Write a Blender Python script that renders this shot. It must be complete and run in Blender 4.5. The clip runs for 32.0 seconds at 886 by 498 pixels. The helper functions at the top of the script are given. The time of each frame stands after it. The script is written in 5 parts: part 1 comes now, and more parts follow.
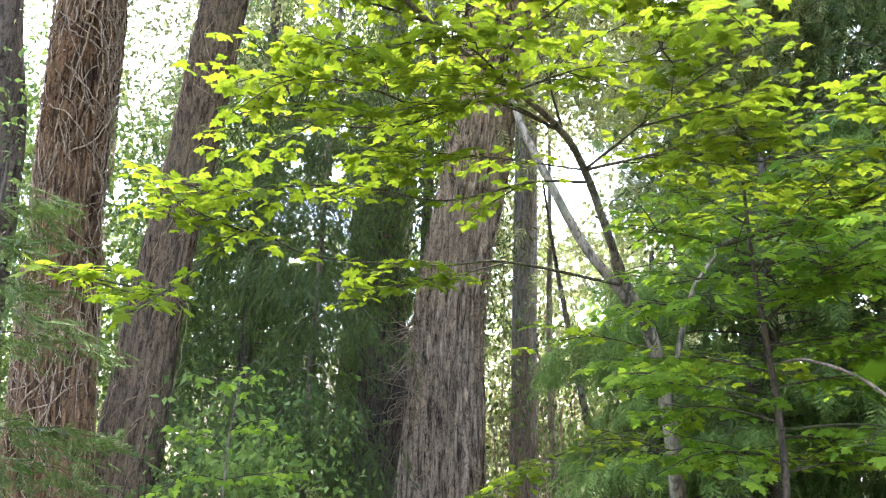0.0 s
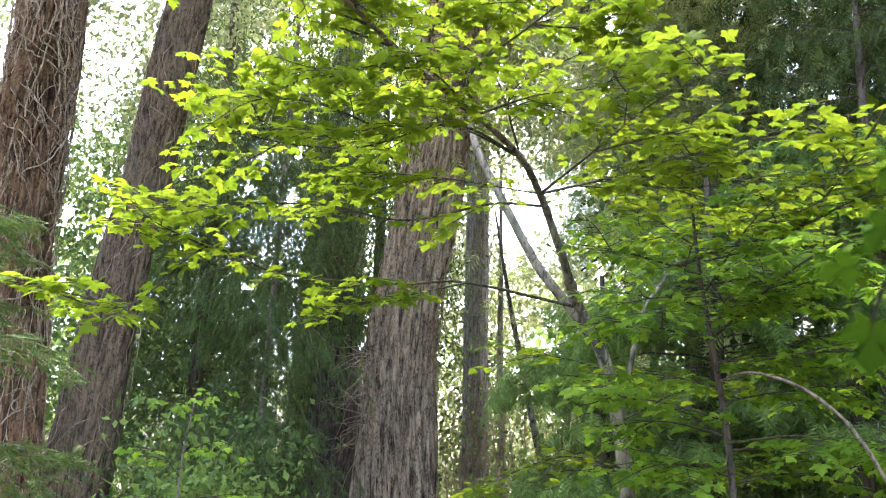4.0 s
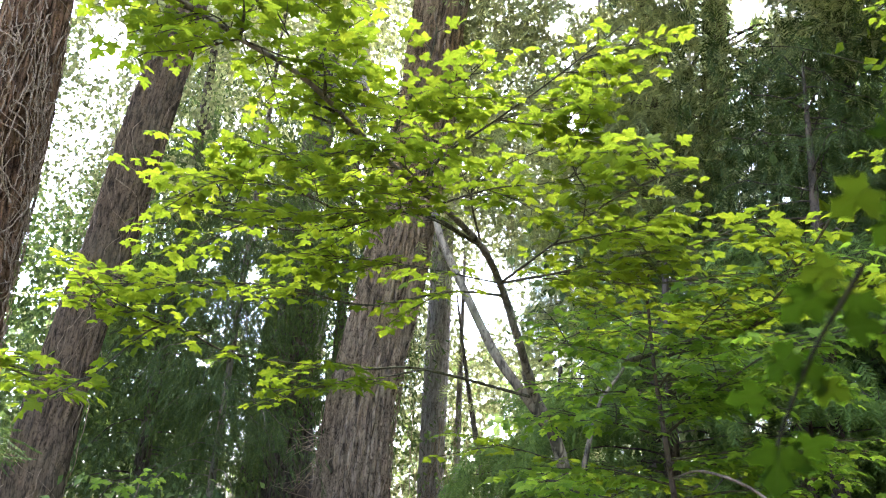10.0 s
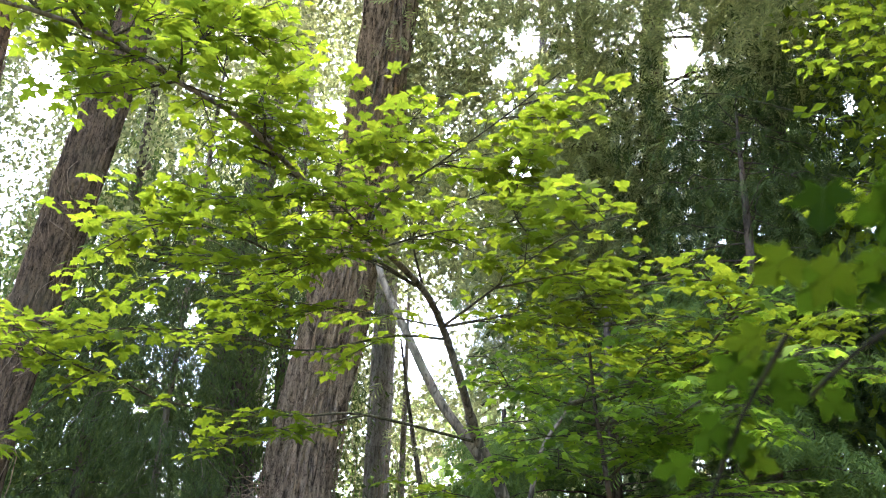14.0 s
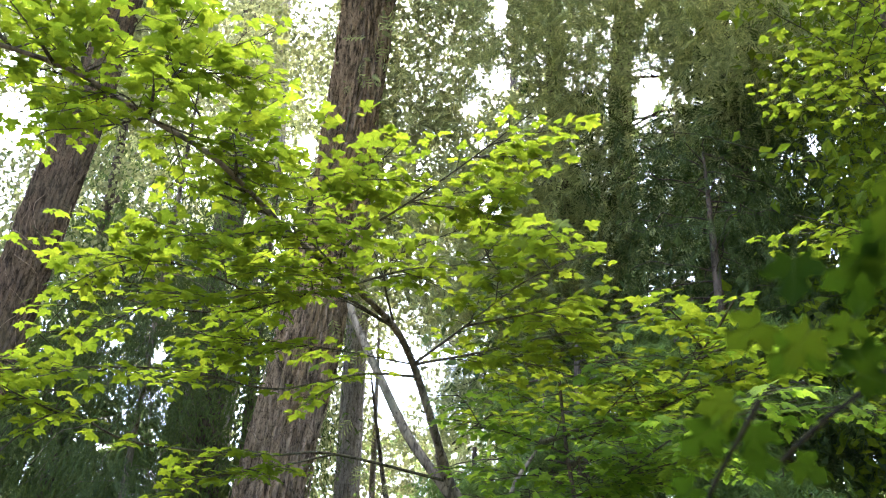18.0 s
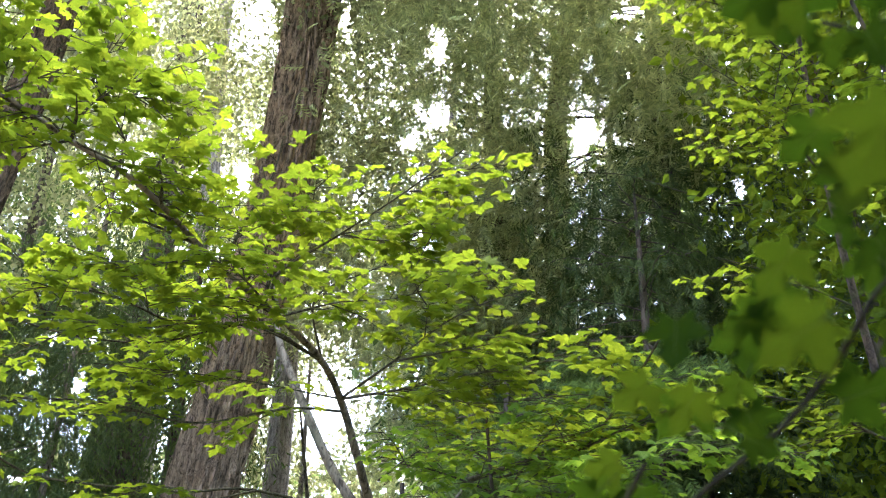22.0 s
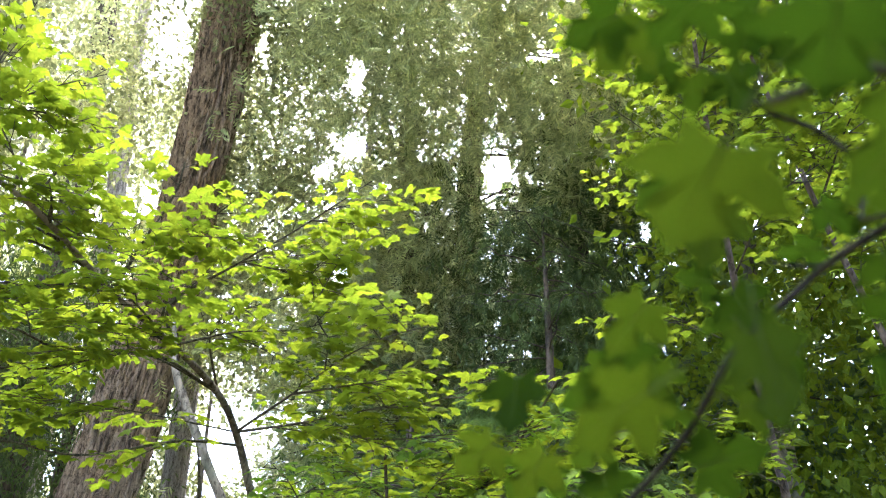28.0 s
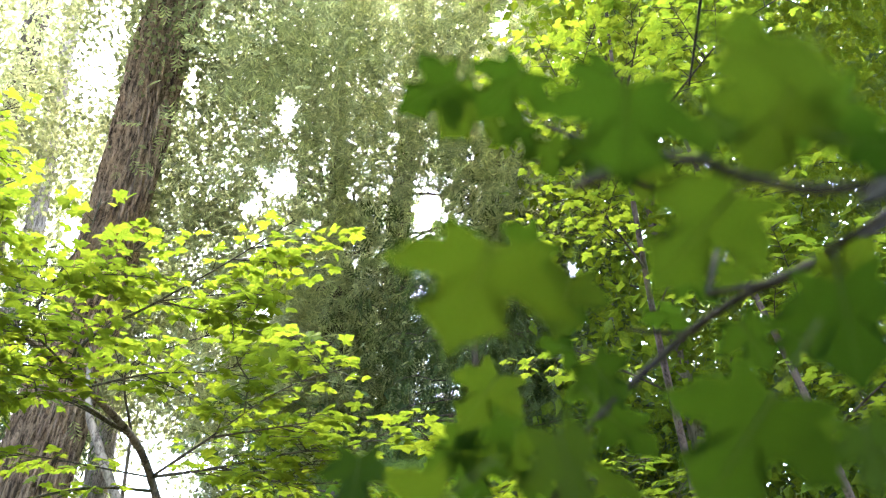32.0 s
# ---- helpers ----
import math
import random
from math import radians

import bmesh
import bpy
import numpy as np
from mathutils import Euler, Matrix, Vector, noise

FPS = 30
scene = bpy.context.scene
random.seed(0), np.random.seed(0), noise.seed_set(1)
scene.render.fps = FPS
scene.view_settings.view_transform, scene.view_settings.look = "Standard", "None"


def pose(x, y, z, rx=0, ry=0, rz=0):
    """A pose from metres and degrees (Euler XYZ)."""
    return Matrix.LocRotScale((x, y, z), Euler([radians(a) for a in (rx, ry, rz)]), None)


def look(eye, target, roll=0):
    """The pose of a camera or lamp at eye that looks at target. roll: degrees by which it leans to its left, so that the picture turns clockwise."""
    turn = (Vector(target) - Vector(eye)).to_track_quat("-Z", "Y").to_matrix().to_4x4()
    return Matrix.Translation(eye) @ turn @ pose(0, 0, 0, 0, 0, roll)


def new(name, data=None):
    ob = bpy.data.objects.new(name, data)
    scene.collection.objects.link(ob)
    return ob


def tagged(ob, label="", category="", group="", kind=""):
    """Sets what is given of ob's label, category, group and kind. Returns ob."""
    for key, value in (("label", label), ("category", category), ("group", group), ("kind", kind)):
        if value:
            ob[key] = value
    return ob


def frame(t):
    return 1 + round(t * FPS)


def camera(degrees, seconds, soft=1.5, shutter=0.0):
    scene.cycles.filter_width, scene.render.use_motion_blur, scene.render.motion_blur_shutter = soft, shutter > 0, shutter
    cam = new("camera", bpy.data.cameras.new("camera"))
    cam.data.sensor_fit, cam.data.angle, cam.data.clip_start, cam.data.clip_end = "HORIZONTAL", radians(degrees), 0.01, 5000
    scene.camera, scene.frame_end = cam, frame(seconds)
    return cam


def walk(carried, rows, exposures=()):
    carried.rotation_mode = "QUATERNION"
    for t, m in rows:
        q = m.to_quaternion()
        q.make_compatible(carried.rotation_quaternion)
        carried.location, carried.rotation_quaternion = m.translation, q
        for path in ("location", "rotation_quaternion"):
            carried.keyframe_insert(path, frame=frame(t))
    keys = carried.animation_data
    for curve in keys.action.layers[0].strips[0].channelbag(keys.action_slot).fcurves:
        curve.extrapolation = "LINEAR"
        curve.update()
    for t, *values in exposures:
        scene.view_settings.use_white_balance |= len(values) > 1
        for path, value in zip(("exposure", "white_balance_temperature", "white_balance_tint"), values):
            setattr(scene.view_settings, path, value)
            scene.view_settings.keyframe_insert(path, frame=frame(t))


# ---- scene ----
# The walker stands on a woodland path and turns to the right while looking up.
cam = camera(54, 32.0, soft=1.1)
cam.data.dof.use_dof = True
cam.data.dof.focus_distance = 8.0
cam.data.dof.aperture_fstop = 9.0


def aim(x, y, z, bearing, rise, roll):
    """The camera's pose: the eye, degrees to the right of north, degrees above the horizon, roll."""
    b, e = radians(bearing), radians(rise)
    ahead = Vector((math.sin(b) * math.cos(e), math.cos(b) * math.cos(e), math.sin(e)))
    return look((x, y, z), Vector((x, y, z)) + ahead * 10, roll)


# seconds, x, y, z, bearing, rise, roll
ROWS = [
    (0, -0.003, -0.008, 1.598, 0.00, 12.41, 2.63),
    (0.5, -0.006, -0.016, 1.594, 0.35, 12.95, 2.95),
    (1, -0.012, -0.027, 1.587, 0.93, 13.37, 2.63),
    (1.5, -0.020, -0.041, 1.578, 1.56, 13.95, 2.20),
    (2, -0.029, -0.057, 1.566, 2.86, 14.59, 1.67),
    (2.5, -0.038, -0.073, 1.551, 3.50, 14.79, 1.67),
    (4.5, -0.073, -0.119, 1.492, 3.54, 14.55, 2.67),
    (5, -0.072, -0.127, 1.490, 4.56, 14.76, 2.66),
    (5.5, -0.068, -0.132, 1.488, 5.05, 15.17, 2.90),
    (6, -0.065, -0.134, 1.493, 5.68, 15.99, 3.09),
    (6.5, -0.061, -0.135, 1.499, 5.87, 16.93, 3.54),
    (7, -0.061, -0.135, 1.505, 5.56, 17.67, 3.88),
    (7.5, -0.058, -0.137, 1.509, 5.55, 18.44, 3.76),
    (8, -0.053, -0.142, 1.512, 5.68, 18.90, 3.70),
    (8.5, -0.055, -0.144, 1.514, 5.47, 19.14, 3.87),
    (9, -0.054, -0.146, 1.512, 5.05, 19.09, 4.09),
    (9.5, -0.053, -0.148, 1.512, 5.10, 19.37, 4.17),
    (10, -0.051, -0.148, 1.516, 5.55, 20.15, 3.94),
    (10.5, -0.050, -0.148, 1.519, 6.14, 20.60, 3.59),
    (11, -0.047, -0.147, 1.522, 6.61, 20.64, 3.12),
    (11.5, -0.044, -0.146, 1.527, 6.62, 20.52, 2.88),
    (12, -0.040, -0.144, 1.529, 6.50, 20.43, 2.68),
    (12.5, -0.035, -0.143, 1.531, 7.04, 20.63, 2.35),
    (13, -0.030, -0.141, 1.539, 8.59, 21.36, 2.03),
    (13.5, -0.031, -0.137, 1.543, 9.28, 22.28, 2.16),
    (14, -0.032, -0.135, 1.543, 9.29, 23.03, 2.48),
    (14.5, -0.031, -0.135, 1.545, 9.54, 23.68, 2.46),
    (15, -0.030, -0.136, 1.546, 9.80, 24.16, 2.22),
    (15.5, -0.028, -0.136, 1.547, 9.85, 24.60, 2.18),
    (17.5, -0.037, -0.144, 1.553, 9.91, 25.04, 2.71),
    (18, -0.037, -0.142, 1.561, 11.30, 25.36, 1.93),
    (18.5, -0.033, -0.141, 1.568, 12.09, 25.77, 1.21),
    (19, -0.025, -0.143, 1.568, 12.76, 26.20, 0.56),
    (19.5, -0.020, -0.144, 1.573, 13.75, 26.89, 0.42),
    (20, -0.015, -0.144, 1.575, 14.33, 27.36, 0.77),
    (20.5, -0.013, -0.141, 1.576, 14.59, 27.37, 1.20),
    (21, -0.007, -0.136, 1.577, 15.32, 27.44, 1.30),
    (21.5, -0.003, -0.133, 1.582, 15.96, 27.69, 1.23),
    (22, 0.001, -0.133, 1.584, 15.89, 27.62, 1.36),
    (22.5, 0.002, -0.130, 1.586, 15.73, 27.73, 1.44),
    (23, 0.009, -0.127, 1.590, 16.33, 27.90, 1.06),
    (23.5, 0.010, -0.121, 1.592, 16.55, 27.87, 0.88),
    (24, 0.013, -0.118, 1.594, 16.70, 27.81, 0.67),
    (24.5, 0.017, -0.116, 1.600, 17.44, 27.95, 0.19),
    (25, 0.020, -0.114, 1.603, 18.14, 28.21, -0.11),
    (25.5, 0.023, -0.113, 1.605, 18.88, 28.61, -0.19),
    (26, 0.026, -0.112, 1.609, 19.79, 29.15, -0.08),
    (26.5, 0.032, -0.112, 1.610, 20.65, 29.41, 0.07),
    (28.5, 0.064, -0.105, 1.619, 22.96, 30.20, 0.21),
    (29, 0.069, -0.107, 1.624, 23.72, 30.79, -0.19),
    (29.5, 0.076, -0.104, 1.629, 24.55, 30.99, -0.38),
    (30, 0.075, -0.101, 1.635, 25.65, 31.14, -0.86),
    (30.5, 0.095, -0.107, 1.631, 26.84, 31.44, -1.78),
    (31, 0.097, -0.114, 1.631, 27.31, 31.82, -1.94),
    (31.5, 0.102, -0.120, 1.633, 27.98, 32.05, -2.15),
    (32, 0.101, -0.115, 1.638, 27.58, 32.26, -1.83),
]
walk(cam, [(r[0], aim(*r[1:])) for r in ROWS], exposures=[(0.0, 4.42, 5700, 16), (10.0, 4.05, 5700, 16), (16.0, 3.88, 5700, 16), (26.0, 4.02, 5700, 16), (32.0, 4.45, 5700, 16)])

# ---------------------------------------------------------------- light
world = bpy.data.worlds.new("overcast_sky")
scene.world = world
world.use_nodes = True
wn = world.node_tree
sky = wn.nodes.new("ShaderNodeTexSky")
sky.sky_type = "NISHITA"
sky.sun_disc = False
sky.sun_elevation = radians(70)
sky.sun_rotation = radians(15)
sky.air_density, sky.dust_density, sky.ozone_density = 1.2, 6.0, 0.6
background = wn.nodes["Background"]
background.inputs["Strength"].default_value = 0.15
wn.links.new(sky.outputs["Color"], background.inputs["Color"])
sun = new("sun", bpy.data.lights.new("sun", "SUN"))
sun.data.energy, sun.data.angle, sun.data.color = 0.5, radians(60), (1.0, 0.97, 0.93)
sun.matrix_world = look((1.7, 6.4, 18), (0, 0, 0))

# ---------------------------------------------------------------- plan
STAND = np.array((0.0, 0.0, 1.6))


def at(bearing, rise, far):
    """A place in polar coordinates about the walker's eye: degrees right of north, degrees up, metres."""
    b, e = math.radians(bearing), math.radians(rise)
    return STAND + far * np.array((math.sin(b) * math.cos(e), math.cos(b) * math.cos(e), math.sin(e)))


def foot(bearing, far):
    """The place on the ground in that direction."""
    b = math.radians(bearing)
    return np.array((far * math.sin(b), far * math.cos(b), 0.0))


def ats(b, e, d):
    b, e = np.radians(b), np.radians(e)
    return STAND + d[:, None] * np.stack([np.sin(b) * np.cos(e), np.cos(b) * np.cos(e), np.sin(e)], -1)


# openings cut along the eye's sight lines to fit the camera's view: bearing, rise, half width, half height in degrees
VIEW_OPENINGS = ((-20.3, 23.5, 1.6, 3.6), (-19.8, 30.0, 1.4, 3.5), (8.2, 16.4, 1.5, 2.2), (27.1, 35.3, 1.25, 1.9),
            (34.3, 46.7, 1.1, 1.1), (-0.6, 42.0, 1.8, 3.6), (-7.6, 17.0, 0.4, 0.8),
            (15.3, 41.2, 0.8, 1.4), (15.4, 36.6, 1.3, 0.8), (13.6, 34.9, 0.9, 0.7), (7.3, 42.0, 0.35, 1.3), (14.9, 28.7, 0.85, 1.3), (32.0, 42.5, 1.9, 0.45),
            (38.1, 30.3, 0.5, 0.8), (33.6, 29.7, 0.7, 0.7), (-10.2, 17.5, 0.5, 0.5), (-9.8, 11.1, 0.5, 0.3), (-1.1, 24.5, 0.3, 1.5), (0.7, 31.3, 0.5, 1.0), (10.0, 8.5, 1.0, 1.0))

# where leaves are thinned along sight lines, to fit the camera's view: bearing, rise, half width, half height, how thin
VIEW_THIN = ((12, 34, 6, 12, 0.2), (9, 9, 5, 9, 0.55), (-9, 25, 7, 8, 0.35), (-20, 14, 5, 10, 0.6), (28, 36, 8, 12, 0.25),
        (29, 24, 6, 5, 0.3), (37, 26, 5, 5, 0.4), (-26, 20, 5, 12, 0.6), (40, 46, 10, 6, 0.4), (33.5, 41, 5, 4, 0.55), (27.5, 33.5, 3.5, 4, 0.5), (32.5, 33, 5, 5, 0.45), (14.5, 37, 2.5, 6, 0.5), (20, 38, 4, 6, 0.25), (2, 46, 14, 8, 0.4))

# ---------------------------------------------------------------- materials


def nodes_of(name):
    m = bpy.data.materials.new(name)
    m.use_nodes = True
    m.node_tree.nodes.clear()
    return m, m.node_tree


def node(tree, kind, **values):
    n = tree.nodes.new(kind)
    for key, value in values.items():
        n.inputs[key].default_value = value
    return n


def ramp(tree, stops):
    n = tree.nodes.new("ShaderNodeValToRGB")
    while len(n.color_ramp.elements) < len(stops):
        n.color_ramp.elements.new(0.5)
    for e, (p, c) in zip(n.color_ramp.elements, stops):
        e.position, e.color = p, (*c, 1)
    return n


def leaf_material(name, dark, mid, bright, through_it, glow=0.5, rough=0.55, gloss=0.1):
    """Thin leaves: diffuse and translucent with a waxy coat, varied leaf by leaf and blotched within a leaf."""
    m, t = nodes_of(name)
    out = t.nodes.new("ShaderNodeOutputMaterial")
    geo = t.nodes.new("ShaderNodeNewGeometry")
    obj = t.nodes.new("ShaderNodeObjectInfo")
    add = t.nodes.new("ShaderNodeMath")
    add.operation = "ADD"
    frac = t.nodes.new("ShaderNodeMath")
    frac.operation = "FRACT"
    t.links.new(geo.outputs["Random Per Island"], add.inputs[0])
    t.links.new(obj.outputs["Random"], add.inputs[1])
    t.links.new(add.outputs[0], frac.inputs[0])
    r = ramp(t, [(0.0, dark), (0.5, mid), (1.0, bright)])
    t.links.new(frac.outputs[0], r.inputs["Fac"])
    noi = node(t, "ShaderNodeTexNoise", Scale=45.0, Detail=4.0)
    tex = t.nodes.new("ShaderNodeTexCoord")
    t.links.new(tex.outputs["Object"], noi.inputs["Vector"])
    blot = ramp(t, [(0.3, (0.72, 0.75, 0.7)), (0.7, (1.12, 1.1, 1.0))])
    t.links.new(noi.outputs["Fac"], blot.inputs["Fac"])
    mul = t.nodes.new("ShaderNodeMix")
    mul.data_type, mul.blend_type = "RGBA", "MULTIPLY"
    mul.inputs[0].default_value = 1.0
    t.links.new(r.outputs["Color"], mul.inputs[6])
    t.links.new(blot.outputs["Color"], mul.inputs[7])
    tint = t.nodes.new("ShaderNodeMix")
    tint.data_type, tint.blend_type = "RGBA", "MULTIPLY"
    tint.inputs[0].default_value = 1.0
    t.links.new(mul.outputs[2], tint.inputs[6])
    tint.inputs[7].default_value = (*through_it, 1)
    bump = node(t, "ShaderNodeBump", Strength=0.25, Distance=0.004)
    t.links.new(noi.outputs["Fac"], bump.inputs["Height"])
    coat = node(t, "ShaderNodeBsdfPrincipled", Roughness=rough, **{"Specular IOR Level": gloss})
    t.links.new(mul.outputs[2], coat.inputs["Base Color"])
    t.links.new(bump.outputs[0], coat.inputs["Normal"])
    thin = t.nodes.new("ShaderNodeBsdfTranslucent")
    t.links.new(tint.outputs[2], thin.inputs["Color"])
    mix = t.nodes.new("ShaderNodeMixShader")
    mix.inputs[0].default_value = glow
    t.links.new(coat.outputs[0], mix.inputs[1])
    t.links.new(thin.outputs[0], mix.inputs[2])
    t.links.new(mix.outputs[0], out.inputs[0])
    return m


def bark_material(name, dark, light, moss, streak=9.0, depth=0.02, mossy=0.25):
    """Furrowed bark: fibres stretched along the stem, lichen and moss blotches."""
    m, t = nodes_of(name)
    out = t.nodes.new("ShaderNodeOutputMaterial")
    tex = t.nodes.new("ShaderNodeTexCoord")
    stretch = node(t, "ShaderNodeMapping", Scale=(streak, streak, streak * 0.16))
    t.links.new(tex.outputs["Object"], stretch.inputs["Vector"])
    fibre = node(t, "ShaderNodeTexNoise", Scale=1.6, Detail=7.0, Roughness=0.65, Distortion=0.4)
    t.links.new(stretch.outputs[0], fibre.inputs["Vector"])
    r = ramp(t, [(0.38, dark), (0.5, tuple(0.4 * a + 0.6 * b for a, b in zip(dark, light))), (0.64, light)])
    t.links.new(fibre.outputs["Fac"], r.inputs["Fac"])
    across = node(t, "ShaderNodeMapping", Scale=(streak * 2.0, streak * 2.0, streak * 1.1))
    t.links.new(tex.outputs["Object"], across.inputs["Vector"])
    crack = node(t, "ShaderNodeTexNoise", Scale=1.5, Detail=5.0, Roughness=0.6, Distortion=1.2)
    t.links.new(across.outputs[0], crack.inputs["Vector"])
    chip = ramp(t, [(0.36, (0.32, 0.3, 0.28)), (0.5, (1.0, 1.0, 1.0)), (0.75, (1.15, 1.12, 1.1))])
    t.links.new(crack.outputs["Fac"], chip.inputs["Fac"])
    chipped = t.nodes.new("ShaderNodeMix")
    chipped.data_type, chipped.blend_type = "RGBA", "MULTIPLY"
    chipped.inputs[0].default_value = 1.0
    t.links.new(r.outputs["Color"], chipped.inputs[6])
    t.links.new(chip.outputs["Color"], chipped.inputs[7])
    relief = t.nodes.new("ShaderNodeMath")
    relief.operation = "MULTIPLY_ADD"
    relief.inputs[1].default_value = 0.6
    t.links.new(crack.outputs["Fac"], relief.inputs[0])
    t.links.new(fibre.outputs["Fac"], relief.inputs[2])
    patch = node(t, "ShaderNodeTexNoise", Scale=1.3, Detail=5.0, Roughness=0.7)
    t.links.new(tex.outputs["Object"], patch.inputs["Vector"])
    where = ramp(t, [(0.5, (0, 0, 0)), (0.7, (mossy, mossy, mossy))])
    t.links.new(patch.outputs["Fac"], where.inputs["Fac"])
    mix = t.nodes.new("ShaderNodeMix")
    mix.data_type = "RGBA"
    t.links.new(where.outputs["Color"], mix.inputs[0])
    t.links.new(chipped.outputs[2], mix.inputs[6])
    mix.inputs[7].default_value = (*moss, 1)
    bump = node(t, "ShaderNodeBump", Strength=0.9, Distance=depth)
    t.links.new(relief.outputs[0], bump.inputs["Height"])
    bsdf = node(t, "ShaderNodeBsdfPrincipled", Roughness=0.9, **{"Specular IOR Level": 0.12})
    t.links.new(mix.outputs[2], bsdf.inputs["Base Color"])
    t.links.new(bump.outputs[0], bsdf.inputs["Normal"])
    t.links.new(bsdf.outputs[0], out.inputs[0])
    return m


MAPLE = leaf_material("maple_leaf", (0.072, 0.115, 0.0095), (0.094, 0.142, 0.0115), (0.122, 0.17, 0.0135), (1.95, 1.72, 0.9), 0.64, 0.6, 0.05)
# leaf copies with missing light put into the colour: low leaves, right-hand trees
MAPLE_LOW = leaf_material("maple_leaf_lifted_in_shade", (0.07, 0.135, 0.012), (0.12, 0.2, 0.019), (0.185, 0.275, 0.027), (2.0, 1.85, 1.3), 0.62)
LIT_COPY = leaf_material("leaf_lit_in_colour", (0.085, 0.135, 0.011), (0.108, 0.16, 0.013), (0.135, 0.185, 0.015), (2.0, 1.8, 1.0), 0.62)
# near leaves: the shade from overhead is put into this darkened green
NEARLEAF_SHADED = leaf_material("near_maple_leaf_shaded", (0.0105, 0.0255, 0.0022), (0.0135, 0.0305, 0.0026), (0.0235, 0.041, 0.0033), (1.55, 1.45, 0.8), 0.58, 0.65, 0.025)
# haze put into poplar, woodland and cedar colours as paler, bluer greens
POPLAR = leaf_material("poplar_leaf_hazed", (0.14, 0.15, 0.075), (0.22, 0.23, 0.112), (0.32, 0.33, 0.165), (1.35, 1.35, 1.15), 0.5)
WOODS = leaf_material("woodland_leaf", (0.05, 0.078, 0.032), (0.085, 0.125, 0.042), (0.135, 0.18, 0.055), (1.5, 1.45, 1.0), 0.5)
CEDAR = leaf_material("cedar_frond_hazed", (0.2, 0.222, 0.115), (0.31, 0.33, 0.165), (0.45, 0.47, 0.225), (1.5, 1.5, 1.2), 0.58)
HEMLOCK = leaf_material("hemlock_needles", (0.045, 0.066, 0.024), (0.068, 0.096, 0.032), (0.105, 0.14, 0.042), (1.35, 1.35, 1.0), 0.4)
SPRUCE = leaf_material("spruce_needles", (0.045, 0.07, 0.018), (0.066, 0.096, 0.024), (0.1, 0.13, 0.032), (1.2, 1.3, 1.0), 0.3)
YOUNG_CEDAR = leaf_material("young_cedar_frond", (0.09, 0.14, 0.042), (0.13, 0.19, 0.05), (0.175, 0.24, 0.062), (1.4, 1.4, 1.0), 0.45)
BARK = bark_material("furrowed_bark", (0.055, 0.038, 0.025), (0.45, 0.325, 0.21), (0.27, 0.22, 0.145), 9.0, 0.06)
BARK_RED = bark_material("reddish_bark", (0.033, 0.018, 0.009), (0.215, 0.128, 0.068), (0.14, 0.1, 0.055), 10.0, 0.05)
BARK_SMOOTH = bark_material("scaly_bark", (0.034, 0.024, 0.015), (0.17, 0.12, 0.074), (0.115, 0.098, 0.058), 14.0, 0.02, 0.4)
# dark bark, also used to put deep shade into a trunk's colour
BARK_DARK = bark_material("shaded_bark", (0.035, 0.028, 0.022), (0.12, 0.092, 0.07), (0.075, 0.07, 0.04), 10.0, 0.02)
BARK_MAPLE = bark_material("maple_bark", (0.045, 0.037, 0.025), (0.2, 0.168, 0.115), (0.095, 0.1, 0.055), 8.0, 0.006, 0.8)
# pale bark, also used to put haze into the slender far trunks
TRUNK_PALE_HAZE = bark_material("pale_smooth_bark_and_haze", (0.13, 0.107, 0.088), (0.36, 0.31, 0.26), (0.22, 0.2, 0.15), 12.0, 0.012, 0.3)
TWIG = bark_material("twig_bark", (0.026, 0.024, 0.013), (0.085, 0.078, 0.042), (0.06, 0.07, 0.03), 30.0, 0.003)
# near twigs, their colour darkened for the same overhead shade
NEAR_TWIG_SHADED = bark_material("green_twig_bark_shaded", (0.008, 0.008, 0.004), (0.024, 0.022, 0.01), (0.02, 0.023, 0.008), 60.0, 0.001)
STALK = bark_material("leaf_stalk", (0.025, 0.045, 0.008), (0.045, 0.065, 0.014), (0.05, 0.05, 0.015), 80.0, 0.0005)
VINE = bark_material("dead_vine", (0.12, 0.085, 0.055), (0.34, 0.25, 0.165), (0.22, 0.18, 0.11), 30.0, 0.003)
DEADWOOD = bark_material("bare_branch_bark", (0.06, 0.045, 0.03), (0.17, 0.13, 0.09), (0.1, 0.1, 0.06), 25.0, 0.004)

# ---------------------------------------------------------------- mesh helpers


def mesh_of(name, verts, tris, material, smooth=True):
    me = bpy.data.meshes.new(name)
    verts, tris = np.asarray(verts, np.float32), np.asarray(tris, np.int32)
    k = tris.shape[1]
    me.vertices.add(len(verts))
    me.vertices.foreach_set("co", verts.ravel())
    me.loops.add(tris.size)
    me.loops.foreach_set("vertex_index", tris.ravel())
    me.polygons.add(len(tris))
    me.polygons.foreach_set("loop_start", np.arange(0, tris.size, k, dtype=np.int32))
    me.polygons.foreach_set("use_smooth", np.full(len(tris), smooth, bool))
    me.materials.append(material)
    me.update(calc_edges=True)
    return me


def thing(name, base, label, category, group="", kind=""):
    ob = new(name)
    ob.location = Vector(base)
    ob.empty_display_size = 0.3
    return tagged(ob, label, category, group, kind)


def part(name, verts, faces, material, parent, label="", kind="", smooth=True):
    """One mesh under a thing; verts are in world coordinates."""
    base = np.array(parent.location) if parent.parent is None else np.array(parent.parent.location)
    ob = new(name, mesh_of(name, np.asarray(verts) - base, faces, material, smooth))
    ob.parent = parent
    return tagged(ob, label, "", "", kind)


